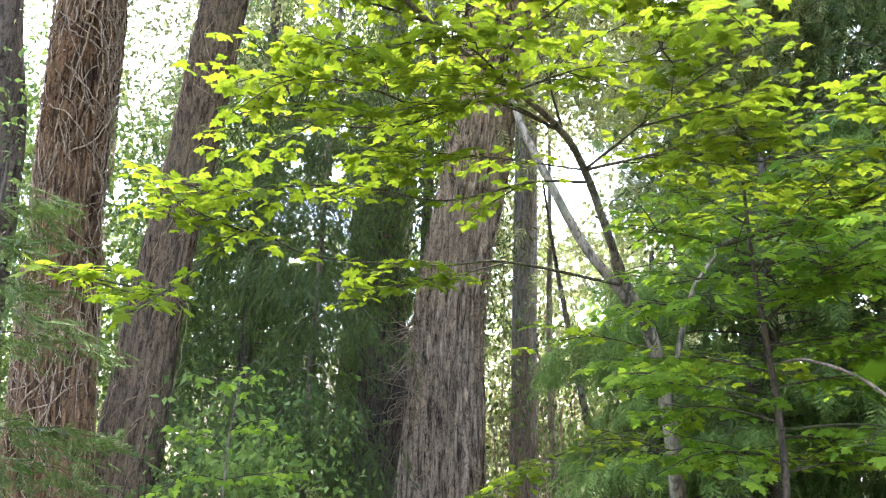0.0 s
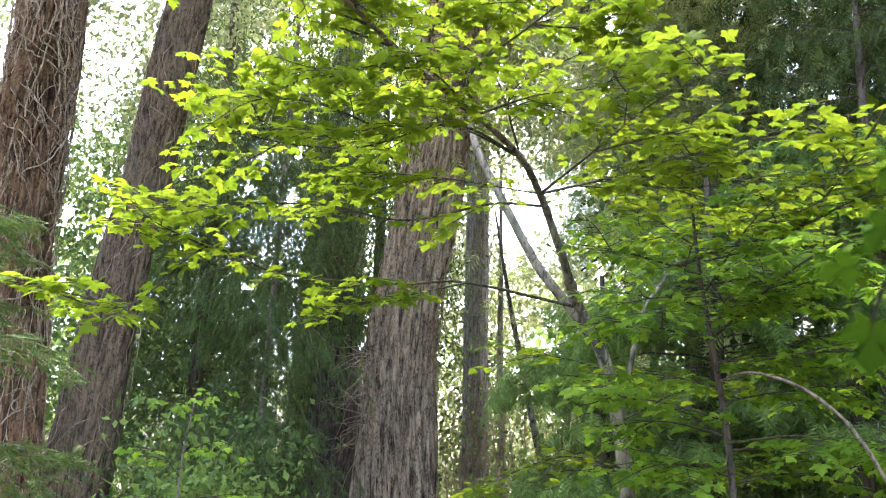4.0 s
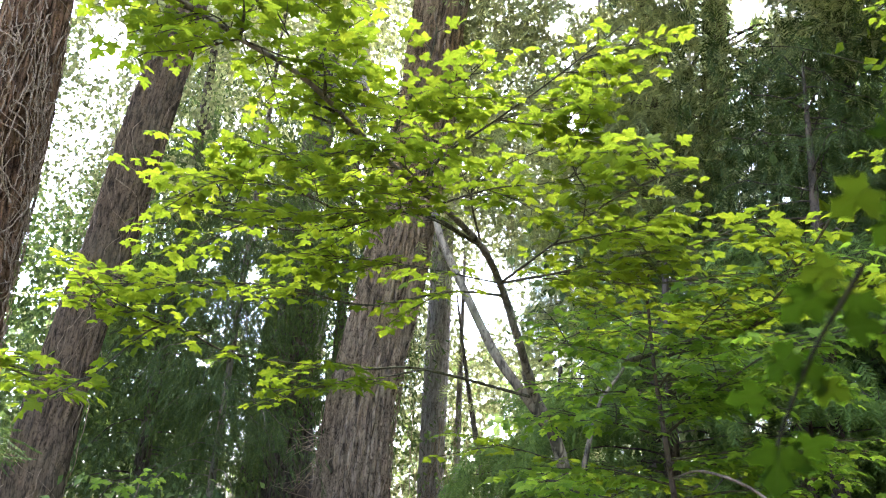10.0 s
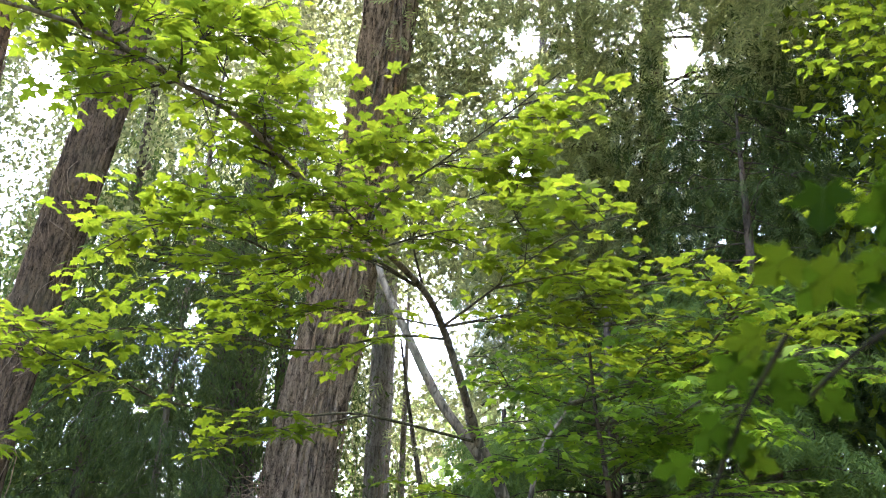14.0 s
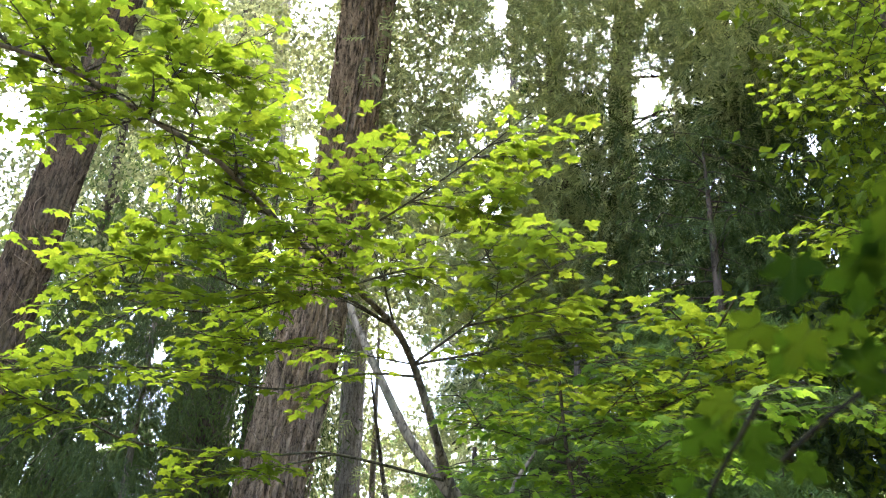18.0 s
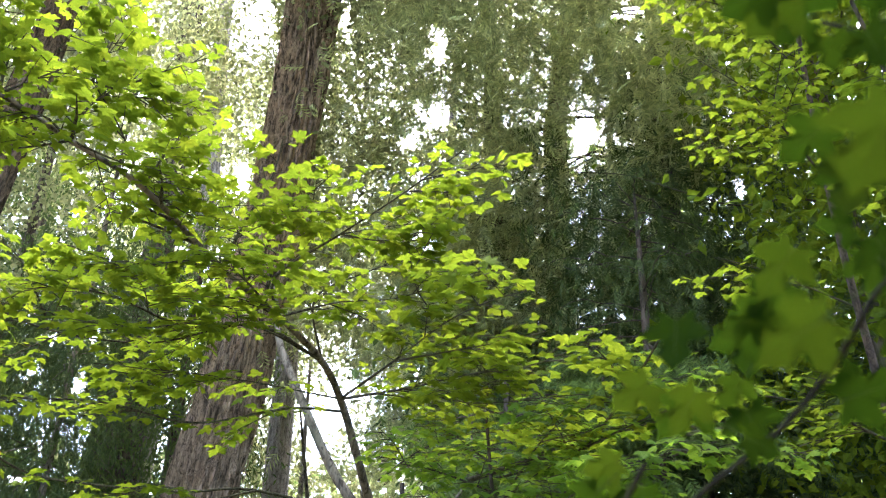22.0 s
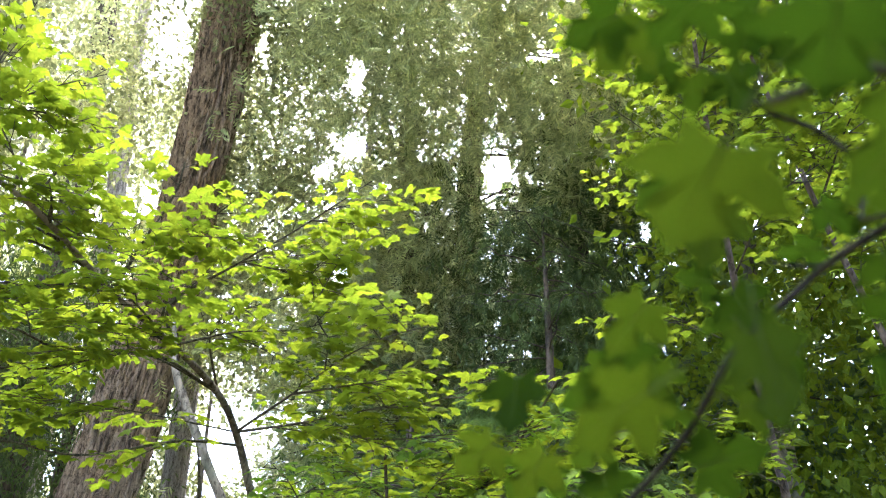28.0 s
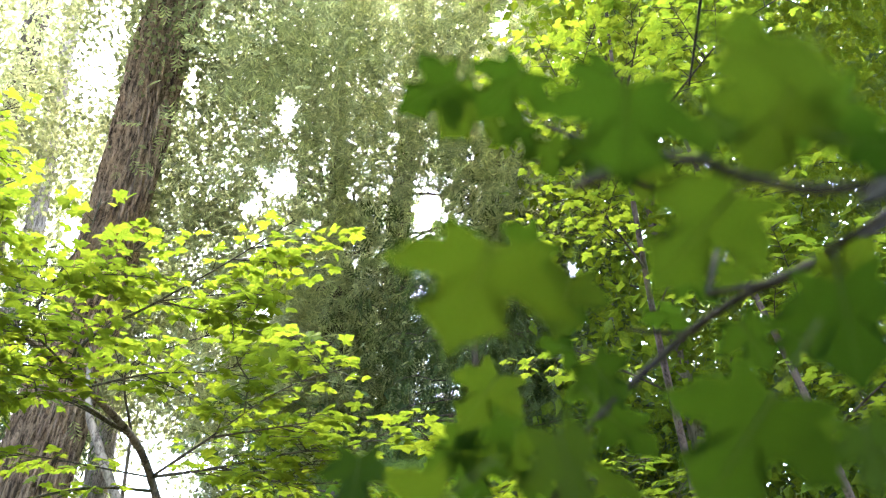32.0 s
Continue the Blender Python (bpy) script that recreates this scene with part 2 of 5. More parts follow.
def smooth_line(points, step):
    """A Catmull-Rom line through the points, resampled at about the step given."""
    p = np.asarray(points, float)
    q = np.vstack([2 * p[0] - p[1], p, 2 * p[-1] - p[-2]])
    out = []
    for i in range(1, len(q) - 2):
        n = max(2, int(np.linalg.norm(q[i + 1] - q[i]) / step))
        t = np.linspace(0, 1, n, endpoint=False)[:, None]
        a, b, c, d = q[i - 1], q[i], q[i + 1], q[i + 2]
        out.append(0.5 * (2 * b + (c - a) * t + (2 * a - 5 * b + 4 * c - d) * t**2 + (3 * b - a - 3 * c + d) * t**3))
    out.append(p[-1:])
    return np.vstack(out)


def tube(line, radii, sides=8, relief=None):
    """A closed stem along a line; relief(angle, height) gives the bark's depth in metres."""
    line = np.asarray(line, float)
    n = len(line)
    radii = np.interp(np.linspace(0, 1, n), np.linspace(0, 1, len(radii)), radii)
    tang = np.gradient(line, axis=0)
    tang /= np.linalg.norm(tang, axis=1)[:, None] + 1e-9
    ref = np.array((0.31, 0.95, 0.05)) if abs(tang[0, 1]) < 0.9 else np.array((1.0, 0.1, 0.0))
    u = np.cross(tang, ref)
    u /= np.linalg.norm(u, axis=1)[:, None] + 1e-9
    v = np.cross(tang, u)
    a = np.linspace(0, 2 * np.pi, sides, endpoint=False)
    length = np.r_[0, np.cumsum(np.linalg.norm(np.diff(line, axis=0), axis=1))]
    r = np.repeat(radii[:, None], sides, 1)
    if relief is not None:
        r = r + relief(a[None, :], length[:, None])
    verts = line[:, None] + r[..., None] * (np.cos(a)[None, :, None] * u[:, None] + np.sin(a)[None, :, None] * v[:, None])
    i, j = np.meshgrid(np.arange(n - 1), np.arange(sides), indexing="ij")
    k = (j + 1) % sides
    faces = np.stack([i * sides + j, i * sides + k, (i + 1) * sides + k, (i + 1) * sides + j], -1).reshape(-1, 4)
    return verts.reshape(-1, 3), faces


def joined(pieces):
    verts, faces, base = [], [], 0
    for v, f in pieces:
        verts.append(v)
        faces.append(np.asarray(f) + base)
        base += len(v)
    return np.vstack(verts), np.vstack(faces)


def furrows(rng, ridges, depth, foot_flare=0.0):
    """Long interlacing ridges of old bark."""
    p = rng.uniform(0, 6.28, 8)

    def relief(a, z):
        warp = 0.55 * np.sin(1.9 * z + 3 * a + p[0]) + 0.4 * np.sin(4.3 * z - 5 * a + p[1]) + 0.25 * np.sin(9.1 * z + 9 * a + p[2])
        one = np.abs(np.sin(0.5 * ridges * a + warp * 1.6 + p[3]))
        two = np.abs(np.sin(0.5 * (ridges + 6) * a - 1.3 * warp + 1.1 * z + p[4]))
        lump = 0.5 * np.sin(1.1 * z + 2 * a + p[5]) + 0.5 * np.sin(2.3 * z - 3 * a + p[6])
        flare = foot_flare * np.exp(-z / 0.9) * (1 + 0.5 * np.sin(5 * a + p[7]))
        return depth * (np.minimum(one, two) ** 0.55 - 0.6) + depth * 0.5 * lump + flare

    return relief


def scatter(template, faces, places, frames, sizes):
    """Many copies of a small template as one mesh: frames are rows of three axes."""
    n, k = len(places), len(template)
    verts = np.einsum("vk,nkc->nvc", template, frames * sizes[:, None, None]) + places[:, None]
    f = faces[None] + (np.arange(n) * k)[:, None, None]
    return verts.reshape(-1, 3), f.reshape(-1, faces.shape[1])


def frames_of(tip, normal):
    """Axes for leaves: x across, y to the tip, z the upper side."""
    y = tip / (np.linalg.norm(tip, axis=1)[:, None] + 1e-9)
    x = np.cross(y, normal)
    x /= np.linalg.norm(x, axis=1)[:, None] + 1e-9
    return np.stack([x, y, np.cross(x, y)], 1)


def blob(az, el, scale, seed):
    """Smooth irregular variation over bearing and rise, about -1 to 1."""
    r = np.random.default_rng(seed)
    out = 0
    for octave in (1.0, 2.1, 4.3):
        for _ in range(4):
            th, ph = r.uniform(0, 6.28, 2)
            out = out + np.sin(scale * octave * (az * math.cos(th) + el * math.sin(th)) + ph) / octave**0.7
    return out / 4.2


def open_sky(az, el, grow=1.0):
    """True where an opening fitted to the camera's view lies, with a ragged edge."""
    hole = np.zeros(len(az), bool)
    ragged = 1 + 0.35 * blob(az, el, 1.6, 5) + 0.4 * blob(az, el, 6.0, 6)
    for a, e, w, h in VIEW_OPENINGS:
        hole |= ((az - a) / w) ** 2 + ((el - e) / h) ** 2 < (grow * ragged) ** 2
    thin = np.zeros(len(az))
    for a, e, w, h, k in VIEW_THIN:
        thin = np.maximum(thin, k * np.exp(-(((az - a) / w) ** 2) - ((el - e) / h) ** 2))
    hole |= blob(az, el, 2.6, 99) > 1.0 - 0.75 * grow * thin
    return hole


def polar_of(p):
    d = p - STAND
    far = np.linalg.norm(d, axis=1)
    return np.degrees(np.arctan2(d[:, 0], d[:, 1])), np.degrees(np.arcsin(d[:, 2] / far)), far


# leaf shapes: tip along y, upper side z, about one unit wide
def maple_leaf(fine):
    half = [(0.0, 0.0), (0.10, -0.06), (0.24, -0.15), (0.40, -0.20), (0.38, -0.08), (0.33, 0.02), (0.42, 0.05), (0.54, 0.11), (0.57, 0.20), (0.74, 0.32), (0.60, 0.36),
            (0.53, 0.44), (0.42, 0.42), (0.28, 0.40), (0.24, 0.45), (0.29, 0.54), (0.27, 0.62), (0.38, 0.70), (0.26, 0.76), (0.19, 0.84), (0.08, 0.93), (0.0, 1.06)]
    if not fine:
        half = [(0.0, 0.0), (0.16, -0.08), (0.36, -0.17), (0.33, 0.03), (0.50, 0.12), (0.66, 0.30), (0.47, 0.36), (0.26, 0.42), (0.36, 0.66), (0.19, 0.75), (0.0, 1.05)]
    ring = np.array(half + [(-x, y) for x, y in half[-2:0:-1]])
    rings = (1.0, 0.55) if fine else (1.0,)
    centre = np.array((0.0, 0.22))
    flat = np.vstack([centre + (ring - centre) * s for s in rings] + [centre[None]])
    n = len(ring)
    faces = []
    for k in range(len(rings) - 1):
        for i in range(n):
            j = (i + 1) % n
            a, b, c, d = k * n + i, k * n + j, (k + 1) * n + j, (k + 1) * n + i
            faces += [(a, b, c), (a, c, d)]
    last = (len(rings) - 1) * n
    faces += [(last + i, last + (i + 1) % n, len(flat) - 1) for i in range(n)]
    z = -0.30 * flat[:, 0] ** 2 - 0.22 * (flat[:, 1] - 0.3) ** 2 + 0.06 * np.sin(9 * flat[:, 0]) * np.abs(flat[:, 0])
    return np.column_stack([flat, z]), np.array(faces)


def oval_leaf():
    v = np.array([(0, 0, 0), (0.32, 0.4, 0.06), (0, 1, -0.06), (-0.32, 0.4, 0.06)])
    return v, np.array([(0, 1, 2), (0, 2, 3)])


def frond(pairs, droop, width):
    """A flat conifer spray: a spine with narrow side shoots that shorten to the tip."""
    v, f = [], []
    for i in range(pairs):
        y = (i + 0.6) / pairs
        l = width * (math.sin(math.pi * (0.15 + 0.8 * y)) ** 0.7)
        z = -droop * y * y
        for s in (-1, 1):
            b = len(v)
            v += [(0, y - 0.5 / pairs, z), (s * l * 0.55, y + 0.10 - 0.25 / pairs, z - 0.10 * l), (s * l, y + 0.16, z - 0.35 * l), (s * l * 0.45, y + 0.13, z - 0.08 * l)]
            f += [(b, b + 1, b + 2), (b, b + 2, b + 3)]
    b = len(v)
    v += [(-0.012, 0, 0), (0.012, 0, 0), (0, 1.05, -droop * 1.1)]
    f += [(b, b + 1, b + 2)]
    return np.array(v), np.array(f)


SLIM = (oval_leaf()[0] * (0.45, 1, 1), oval_leaf()[1])
LEAF_FINE, LEAF_MID, OVAL = maple_leaf(True), maple_leaf(False), oval_leaf()
FROND_SMALL = frond(5, 0.25, 0.42)
FROND_LACE = frond(5, 0.3, 0.5)
FROND_HEMLOCK, FROND_SPRUCE = frond(6, 0.1, 0.2), frond(7, 0.1, 0.26)

# ---------------------------------------------------------------- ground
g = np.linspace(-1, 1, 121)
gx, gy = np.meshgrid(np.sign(g) * np.abs(g) ** 2.5 * 400, np.sign(g) * np.abs(g) ** 2.5 * 400, indexing="ij")
gz = 0.05 * np.sin(1.3 * gx + 0.7 * gy) + 0.04 * np.sin(2.9 * gy - gx) - 0.06
gi, gj = np.meshgrid(np.arange(120), np.arange(120), indexing="ij")
gf = np.stack([gi * 121 + gj, (gi + 1) * 121 + gj, (gi + 1) * 121 + gj + 1, gi * 121 + gj + 1], -1).reshape(-1, 4)
SOIL = bark_material("leaf_litter", (0.05, 0.04, 0.025), (0.16, 0.12, 0.07), (0.06, 0.1, 0.03), 6.0, 0.03, 0.6)
ground = new("ground", mesh_of("ground", np.stack([gx, gy, gz], -1).reshape(-1, 3), gf, SOIL))
tagged(ground, "brown leaf litter and moss of the forest floor", "ground", "", "structure")

# ---------------------------------------------------------------- trunks


def trunk_part(tree, line, radii, material, seed, ridges=26, depth=0.03, sides=120, step=0.05):
    rng = np.random.default_rng(seed)
    v, f = tube(smooth_line(line, step), radii, sides, furrows(rng, ridges, depth, 0.22 * radii[0]))
    return part("trunk", v, f, material, tree)


def vines(tree, line, radii, count, seed, low, high, thick=0.008):
    """Bare stems of a climber that wander up and round a trunk."""
    rng = np.random.default_rng(seed)
    axis = smooth_line(line, 0.12)
    length = np.r_[0, np.cumsum(np.linalg.norm(np.diff(axis, axis=0), axis=1))]
    rad = np.interp(np.linspace(0, 1, len(axis)), np.linspace(0, 1, len(radii)), radii)
    pieces = []
    for _ in range(count):
        s, a = rng.uniform(low, high), rng.uniform(0, 6.28)
        turn, climb, wander = rng.normal(0, 0.1), rng.choice((-1, 1)) * rng.uniform(0.5, 1), rng.choice((0.03, 0.05, 0.12))
        pts = []
        out = rng.uniform(0.01, 0.05)
        for _ in range(int(rng.integers(8, 26))):
            turn = 0.7 * turn + rng.normal(0, wander)
            a += turn
            s += climb * rng.uniform(0.03, 0.12)
            out = float(np.clip(out + rng.normal(0, 0.012), 0.004, 0.06))
            if not low < s < high:
                break
            c = np.array([np.interp(s, length, axis[:, k]) for k in range(3)])
            r = np.interp(s, length, rad) + out
            pts.append(c + r * np.array((math.cos(a), math.sin(a), 0)))
        if len(pts) > 3:
            pieces.append(tube(smooth_line(pts, 0.09), (thick * rng.uniform(0.4, 1.2), thick * 0.4), 4))
    v, f = joined(pieces)
    return part("climber", v, f, VINE, tree, "tangled bare stems of a dead climber", "stuff")


def limbs_of(tree, starts, material, seed, spread=2.5, count=8, radius=0.05):
    """Crooked limbs that leave the trunk high up."""
    rng = np.random.default_rng(seed)
    for k in range(count):
        p = np.array(starts[int(rng.integers(len(starts)))], float)
        a = rng.uniform(0, 6.28)
        d = np.array((math.cos(a), math.sin(a), rng.uniform(0.0, 0.8)))
        pts = [p]
        for _ in range(5):
            d = d + rng.normal(0, 0.25, 3)
            pts.append(pts[-1] + d / np.linalg.norm(d) * spread / 5)
        v, f = tube(smooth_line(pts, 0.15), (radius, radius * 0.25), 7)
        part("limb", v, f, material, tree)


def crown(tree, n, box, material, size, seed, cover, shape=OVAL, hang=0.5, name="crown", clump=0.6, grow=1.0, bunch=24):
    """Small leaves in ragged clumps; box: bearings, rises, distances; cover: 0 sparse to 1 closed."""
    rng = np.random.default_rng(seed)
    a0, a1, e0, e1, d0, d1 = box
    az, el, d = rng.uniform(a0, a1, 4 * n), rng.uniform(e0, e1, 4 * n), rng.uniform(d0, d1, 4 * n)
    edge = np.minimum((az - a0) / (0.18 * (a1 - a0)), (a1 - az) / (0.18 * (a1 - a0))).clip(0, 1)
    edge = np.minimum(edge, np.minimum((el - e0) / (0.15 * (e1 - e0)), (e1 - el) / (0.15 * (e1 - e0))).clip(0, 1))
    keep = blob(az + 0.7 * d, el, clump, seed) + 0.5 * blob(az, el, 3.2 * clump, seed + 1) > 1.1 - 2.2 * cover + 0.7 * (1 - edge)
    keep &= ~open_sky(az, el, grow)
    az, el, d = az[keep], el[keep], d[keep]
    heart = ats(az, el, d)[: max(1, n // bunch)]
    p = heart[rng.integers(len(heart), size=n)] + rng.normal(0, 1, (n, 3)) * rng.uniform(0.5, 1.3, (n, 1)) * (3.2 * size, 3.2 * size, 2.2 * size)
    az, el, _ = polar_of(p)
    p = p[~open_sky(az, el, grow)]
    m = len(p)
    tip = rng.normal(0, 1, (m, 3)) - np.array((0, 0, 1.2 * hang))
    nor = rng.normal(0, 0.7, (m, 3)) + np.array((0, 0, 0.8))
    v, f = scatter(*shape, p, frames_of(tip, nor), size * rng.uniform(0.6, 1.4, m))
    return part(name, v, f, material, tree, "", "stuff", False)


def tree_root(name, bearing, far, label, group="trees of the wood"):
    return thing(name, foot(bearing, far), label, "tree", group)


# old trunk with climbers, at the clearing's edge
L1 = [foot(-23.0, 9.5) - (0, 0, 0.1), at(-23.1, -4.3, 9.5), at(-23.9, 9.0, 9.5), at(-24.4, 25.3, 9.6), at(-24.8, 38, 10.6), at(-25, 50, 13)]
R1 = (0.4, 0.345, 0.3, 0.265, 0.24, 0.2)
T1 = tree_root("old_tree", -23.0, 9.5, "old trunk with reddish furrowed bark wrapped in dead climbers")
trunk_part(T1, L1, R1, BARK_RED, 11, 24, 0.08, 160)
vines(T1, L1, R1, 600, 12, 0.6, 6.8, 0.0105)
crown(T1, 27000, (-42, -10, 11, 50, 15, 24), WOODS, 0.1, 13, 0.55)

# slim far trunk at its side
T0 = tree_root("slim_tree", -28.6, 14, "grey trunk half hidden at the clearing's edge")
L0 = [foot(-28.0, 14), at(-27.9, 14.5, 14), at(-29.2, 24.1, 14.4), at(-30.5, 40, 17)]
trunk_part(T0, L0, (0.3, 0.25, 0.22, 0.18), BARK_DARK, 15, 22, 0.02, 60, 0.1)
crown(T0, 26000, (-44, -14, -9, 22, 12, 22), WOODS, 0.095, 16, 0.8)
crown(T0, 20000, (-29, -10, 1, 21, 14.5, 20), WOODS, 0.11, 17, 0.9)

# leaning tree
L2 = [foot(-19.6, 10), at(-18.9, -1.5, 10), at(-18.0, 9.6, 10), at(-17.0, 18, 10.1), at(-16.0, 26.9, 10.3), at(-14.6, 38, 11.3), at(-13, 50, 14)]
T2 = tree_root("leaning_tree", -19.6, 10, "leaning tree trunk with scaly grey-brown bark")
trunk_part(T2, L2, (0.36, 0.31, 0.26, 0.23, 0.2, 0.17, 0.14), BARK_SMOOTH, 21, 22, 0.035, 110)
vines(T2, L2, (0.36, 0.31, 0.26, 0.23, 0.2, 0.17, 0.14), 70, 22, 0.8, 6.5, 0.006)
limbs_of(T2, [at(-14.0, 42, 12), at(-13.2, 49, 13.8)], BARK_SMOOTH, 23, 2.5, 6, 0.03)
crown(T2, 20000, (-26, -8, 20, 52, 10.6, 15), POPLAR, 0.08, 24, 0.5)
crown(T2, 4200, (-25, -16, 15, 38, 11, 14), POPLAR, 0.07, 25, 0.5, grow=0.15, bunch=14)

# great furrowed poplar in the middle
L3 = [foot(0.9, 12), at(0.7, -3.5, 12), at(0.5, 5.1, 12), at(0.8, 10.2, 12), at(2.5, 21.8, 12.3), at(3.9, 34.9, 12.7), at(4.2, 42.1, 13.4), at(5.1, 47, 14.2), at(6, 56, 16.5)]
R3 = (0.55, 0.49, 0.445, 0.41, 0.385, 0.37, 0.35, 0.33, 0.28)
T3 = tree_root("great_poplar", 0.9, 12, "massive poplar trunk with deeply furrowed grey-brown bark")
trunk_part(T3, L3, R3, BARK, 31, 27, 0.1, 190, 0.06)
vines(T3, L3, R3, 280, 32, 1.0, 8.8, 0.009)
limbs_of(T3, [at(6, 56, 16.5), at(5.8, 54, 16)], BARK, 33, 4.0, 9, 0.07)
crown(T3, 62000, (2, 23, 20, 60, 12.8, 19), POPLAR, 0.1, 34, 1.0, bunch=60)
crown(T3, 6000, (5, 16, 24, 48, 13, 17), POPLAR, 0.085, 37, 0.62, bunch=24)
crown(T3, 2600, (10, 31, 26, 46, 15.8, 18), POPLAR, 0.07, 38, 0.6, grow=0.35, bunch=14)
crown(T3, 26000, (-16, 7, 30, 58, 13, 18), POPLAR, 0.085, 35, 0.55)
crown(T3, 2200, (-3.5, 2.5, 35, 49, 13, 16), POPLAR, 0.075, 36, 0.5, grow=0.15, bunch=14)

# paired pale trunks further in
for k, (b0, b1, r, mat) in enumerate(((-2.6, -1.6, 0.21, TRUNK_PALE_HAZE), (-5.0, -4.2, 0.3, BARK_DARK))):
    T4 = tree_root("pale_tree", b0, 20, "tall straight trunk with pale smooth bark" if k == 0 else "tall straight trunk with dark scaly bark")
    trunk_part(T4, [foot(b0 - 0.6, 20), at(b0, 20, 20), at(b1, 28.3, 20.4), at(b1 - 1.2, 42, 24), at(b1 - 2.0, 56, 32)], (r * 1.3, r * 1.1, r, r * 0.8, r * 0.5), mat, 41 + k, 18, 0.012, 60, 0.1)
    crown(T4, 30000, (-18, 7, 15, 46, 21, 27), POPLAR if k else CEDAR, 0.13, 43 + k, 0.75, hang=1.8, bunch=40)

# slender trunk beyond the poplar, its bark colour paled for haze
T5 = tree_root("slender_tree", 5.8, 17, "slender straight trunk with bark paled for haze")
trunk_part(T5, [foot(5.9, 17), at(5.8, -3.3, 17), at(5.5, 14.1, 17.2), at(5.3, 30, 19), at(5.3, 45, 23)], (0.27, 0.24, 0.21, 0.17, 0.1), TRUNK_PALE_HAZE, 51, 18, 0.012, 60, 0.1)
crown(T5, 40000, (1, 20, -6, 32, 17.8, 26), POPLAR, 0.12, 52, 0.95)
crown(T5, 19000, (1, 17, -8, 15, 18, 25), POPLAR, 0.12, 53, 0.85)

# thinner stems beside it, the first paled for haze as well
T5b = tree_root("slender_tree", 7.7, 18, "slender trunk with bark paled for haze, among hanging climbers")
trunk_part(T5b, [foot(7.8, 18), at(7.8, -3, 18), at(7.3, 6, 18.1), at(7.0, 20, 19)], (0.075, 0.065, 0.055, 0.03), TRUNK_PALE_HAZE, 54, 14, 0.012, 50, 0.1)
T5c = tree_root("leaning_sapling", 11.3, 14, "thin leaning grey stem in the thicket")
trunk_part(T5c, [foot(11.4, 14), at(10.9, -3.2, 14), at(10.0, 0.5, 14), at(7.8, 10.7, 14.2), at(6.6, 17, 14.6)], (0.07, 0.06, 0.05, 0.035, 0.015), BARK_MAPLE, 55, 9, 0.005, 30, 0.1)
rng = np.random.default_rng(56)
strands = []
for _ in range(46):
    b, d, r0 = rng.uniform(3.6, 9.0), rng.uniform(14.5, 16.8), rng.uniform(-6, -2)
    line = [at(b, r0, d)]
    for step in range(int(rng.integers(4, 9))):
        b += rng.normal(0, 0.35)
        r0 += rng.uniform(0.8, 2.6)
        line.append(at(b, r0, d))
    strands.append(tube(smooth_line(line, 0.15), (rng.uniform(0.006, 0.016), 0.004), 4))
v, f = joined(strands)
part("climber", v, f, VINE, T5, "bare hanging climber strands", "stuff")

# trunk in the shade of the hemlock, that shade put into its bark colour
T6 = tree_root("shaded_tree", -3.1, 14, "trunk with bark darkened for deep shade")
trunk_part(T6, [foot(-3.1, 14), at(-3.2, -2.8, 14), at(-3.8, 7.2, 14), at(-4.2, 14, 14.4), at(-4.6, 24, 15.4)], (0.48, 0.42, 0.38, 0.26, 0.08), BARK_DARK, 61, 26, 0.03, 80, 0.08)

# dead twigs that stick out of the poplar's foot
rng = np.random.default_rng(62)
for _ in range(34):
    b, e = rng.normal(-2.2, 1.1), rng.uniform(1.0, 7.5)
    p = at(rng.uniform(-1.8, -0.6), e, 11.6)
    d = np.array((-1.0, rng.normal(-0.2, 0.3), rng.normal(0.0, 0.45)))
    line = [p]
    for _ in range(6):
        d = d + rng.normal(0, 0.35, 3) - np.array((0, 0, 0.05))
        line.append(line[-1] + d / np.linalg.norm(d) * rng.uniform(0.06, 0.17))
    v, f = tube(smooth_line(line, 0.06), (0.008, 0.003), 5)
    part("dead_twig", v, f, VINE, T3)

crown(T6, 30000, (-19, 4, 5, 31, 14.6, 19), HEMLOCK, 0.11, 63, 0.8, SLIM, 1.0, "hanging_sprays", 0.9)

crown(T6, 15000, (-15, 2.5, 7.5, 25, 12.4, 13.8), HEMLOCK, 0.11, 64, 0.95, SLIM, 1.3, "hanging_sprays", 0.9)
crown(T6, 14000, (-18, -4.2, -7, 10, 14.6, 17.5), HEMLOCK, 0.11, 65, 1.0, SLIM, 1.2, "hanging_sprays", 0.9)

# ---------------------------------------------------------------- conifers


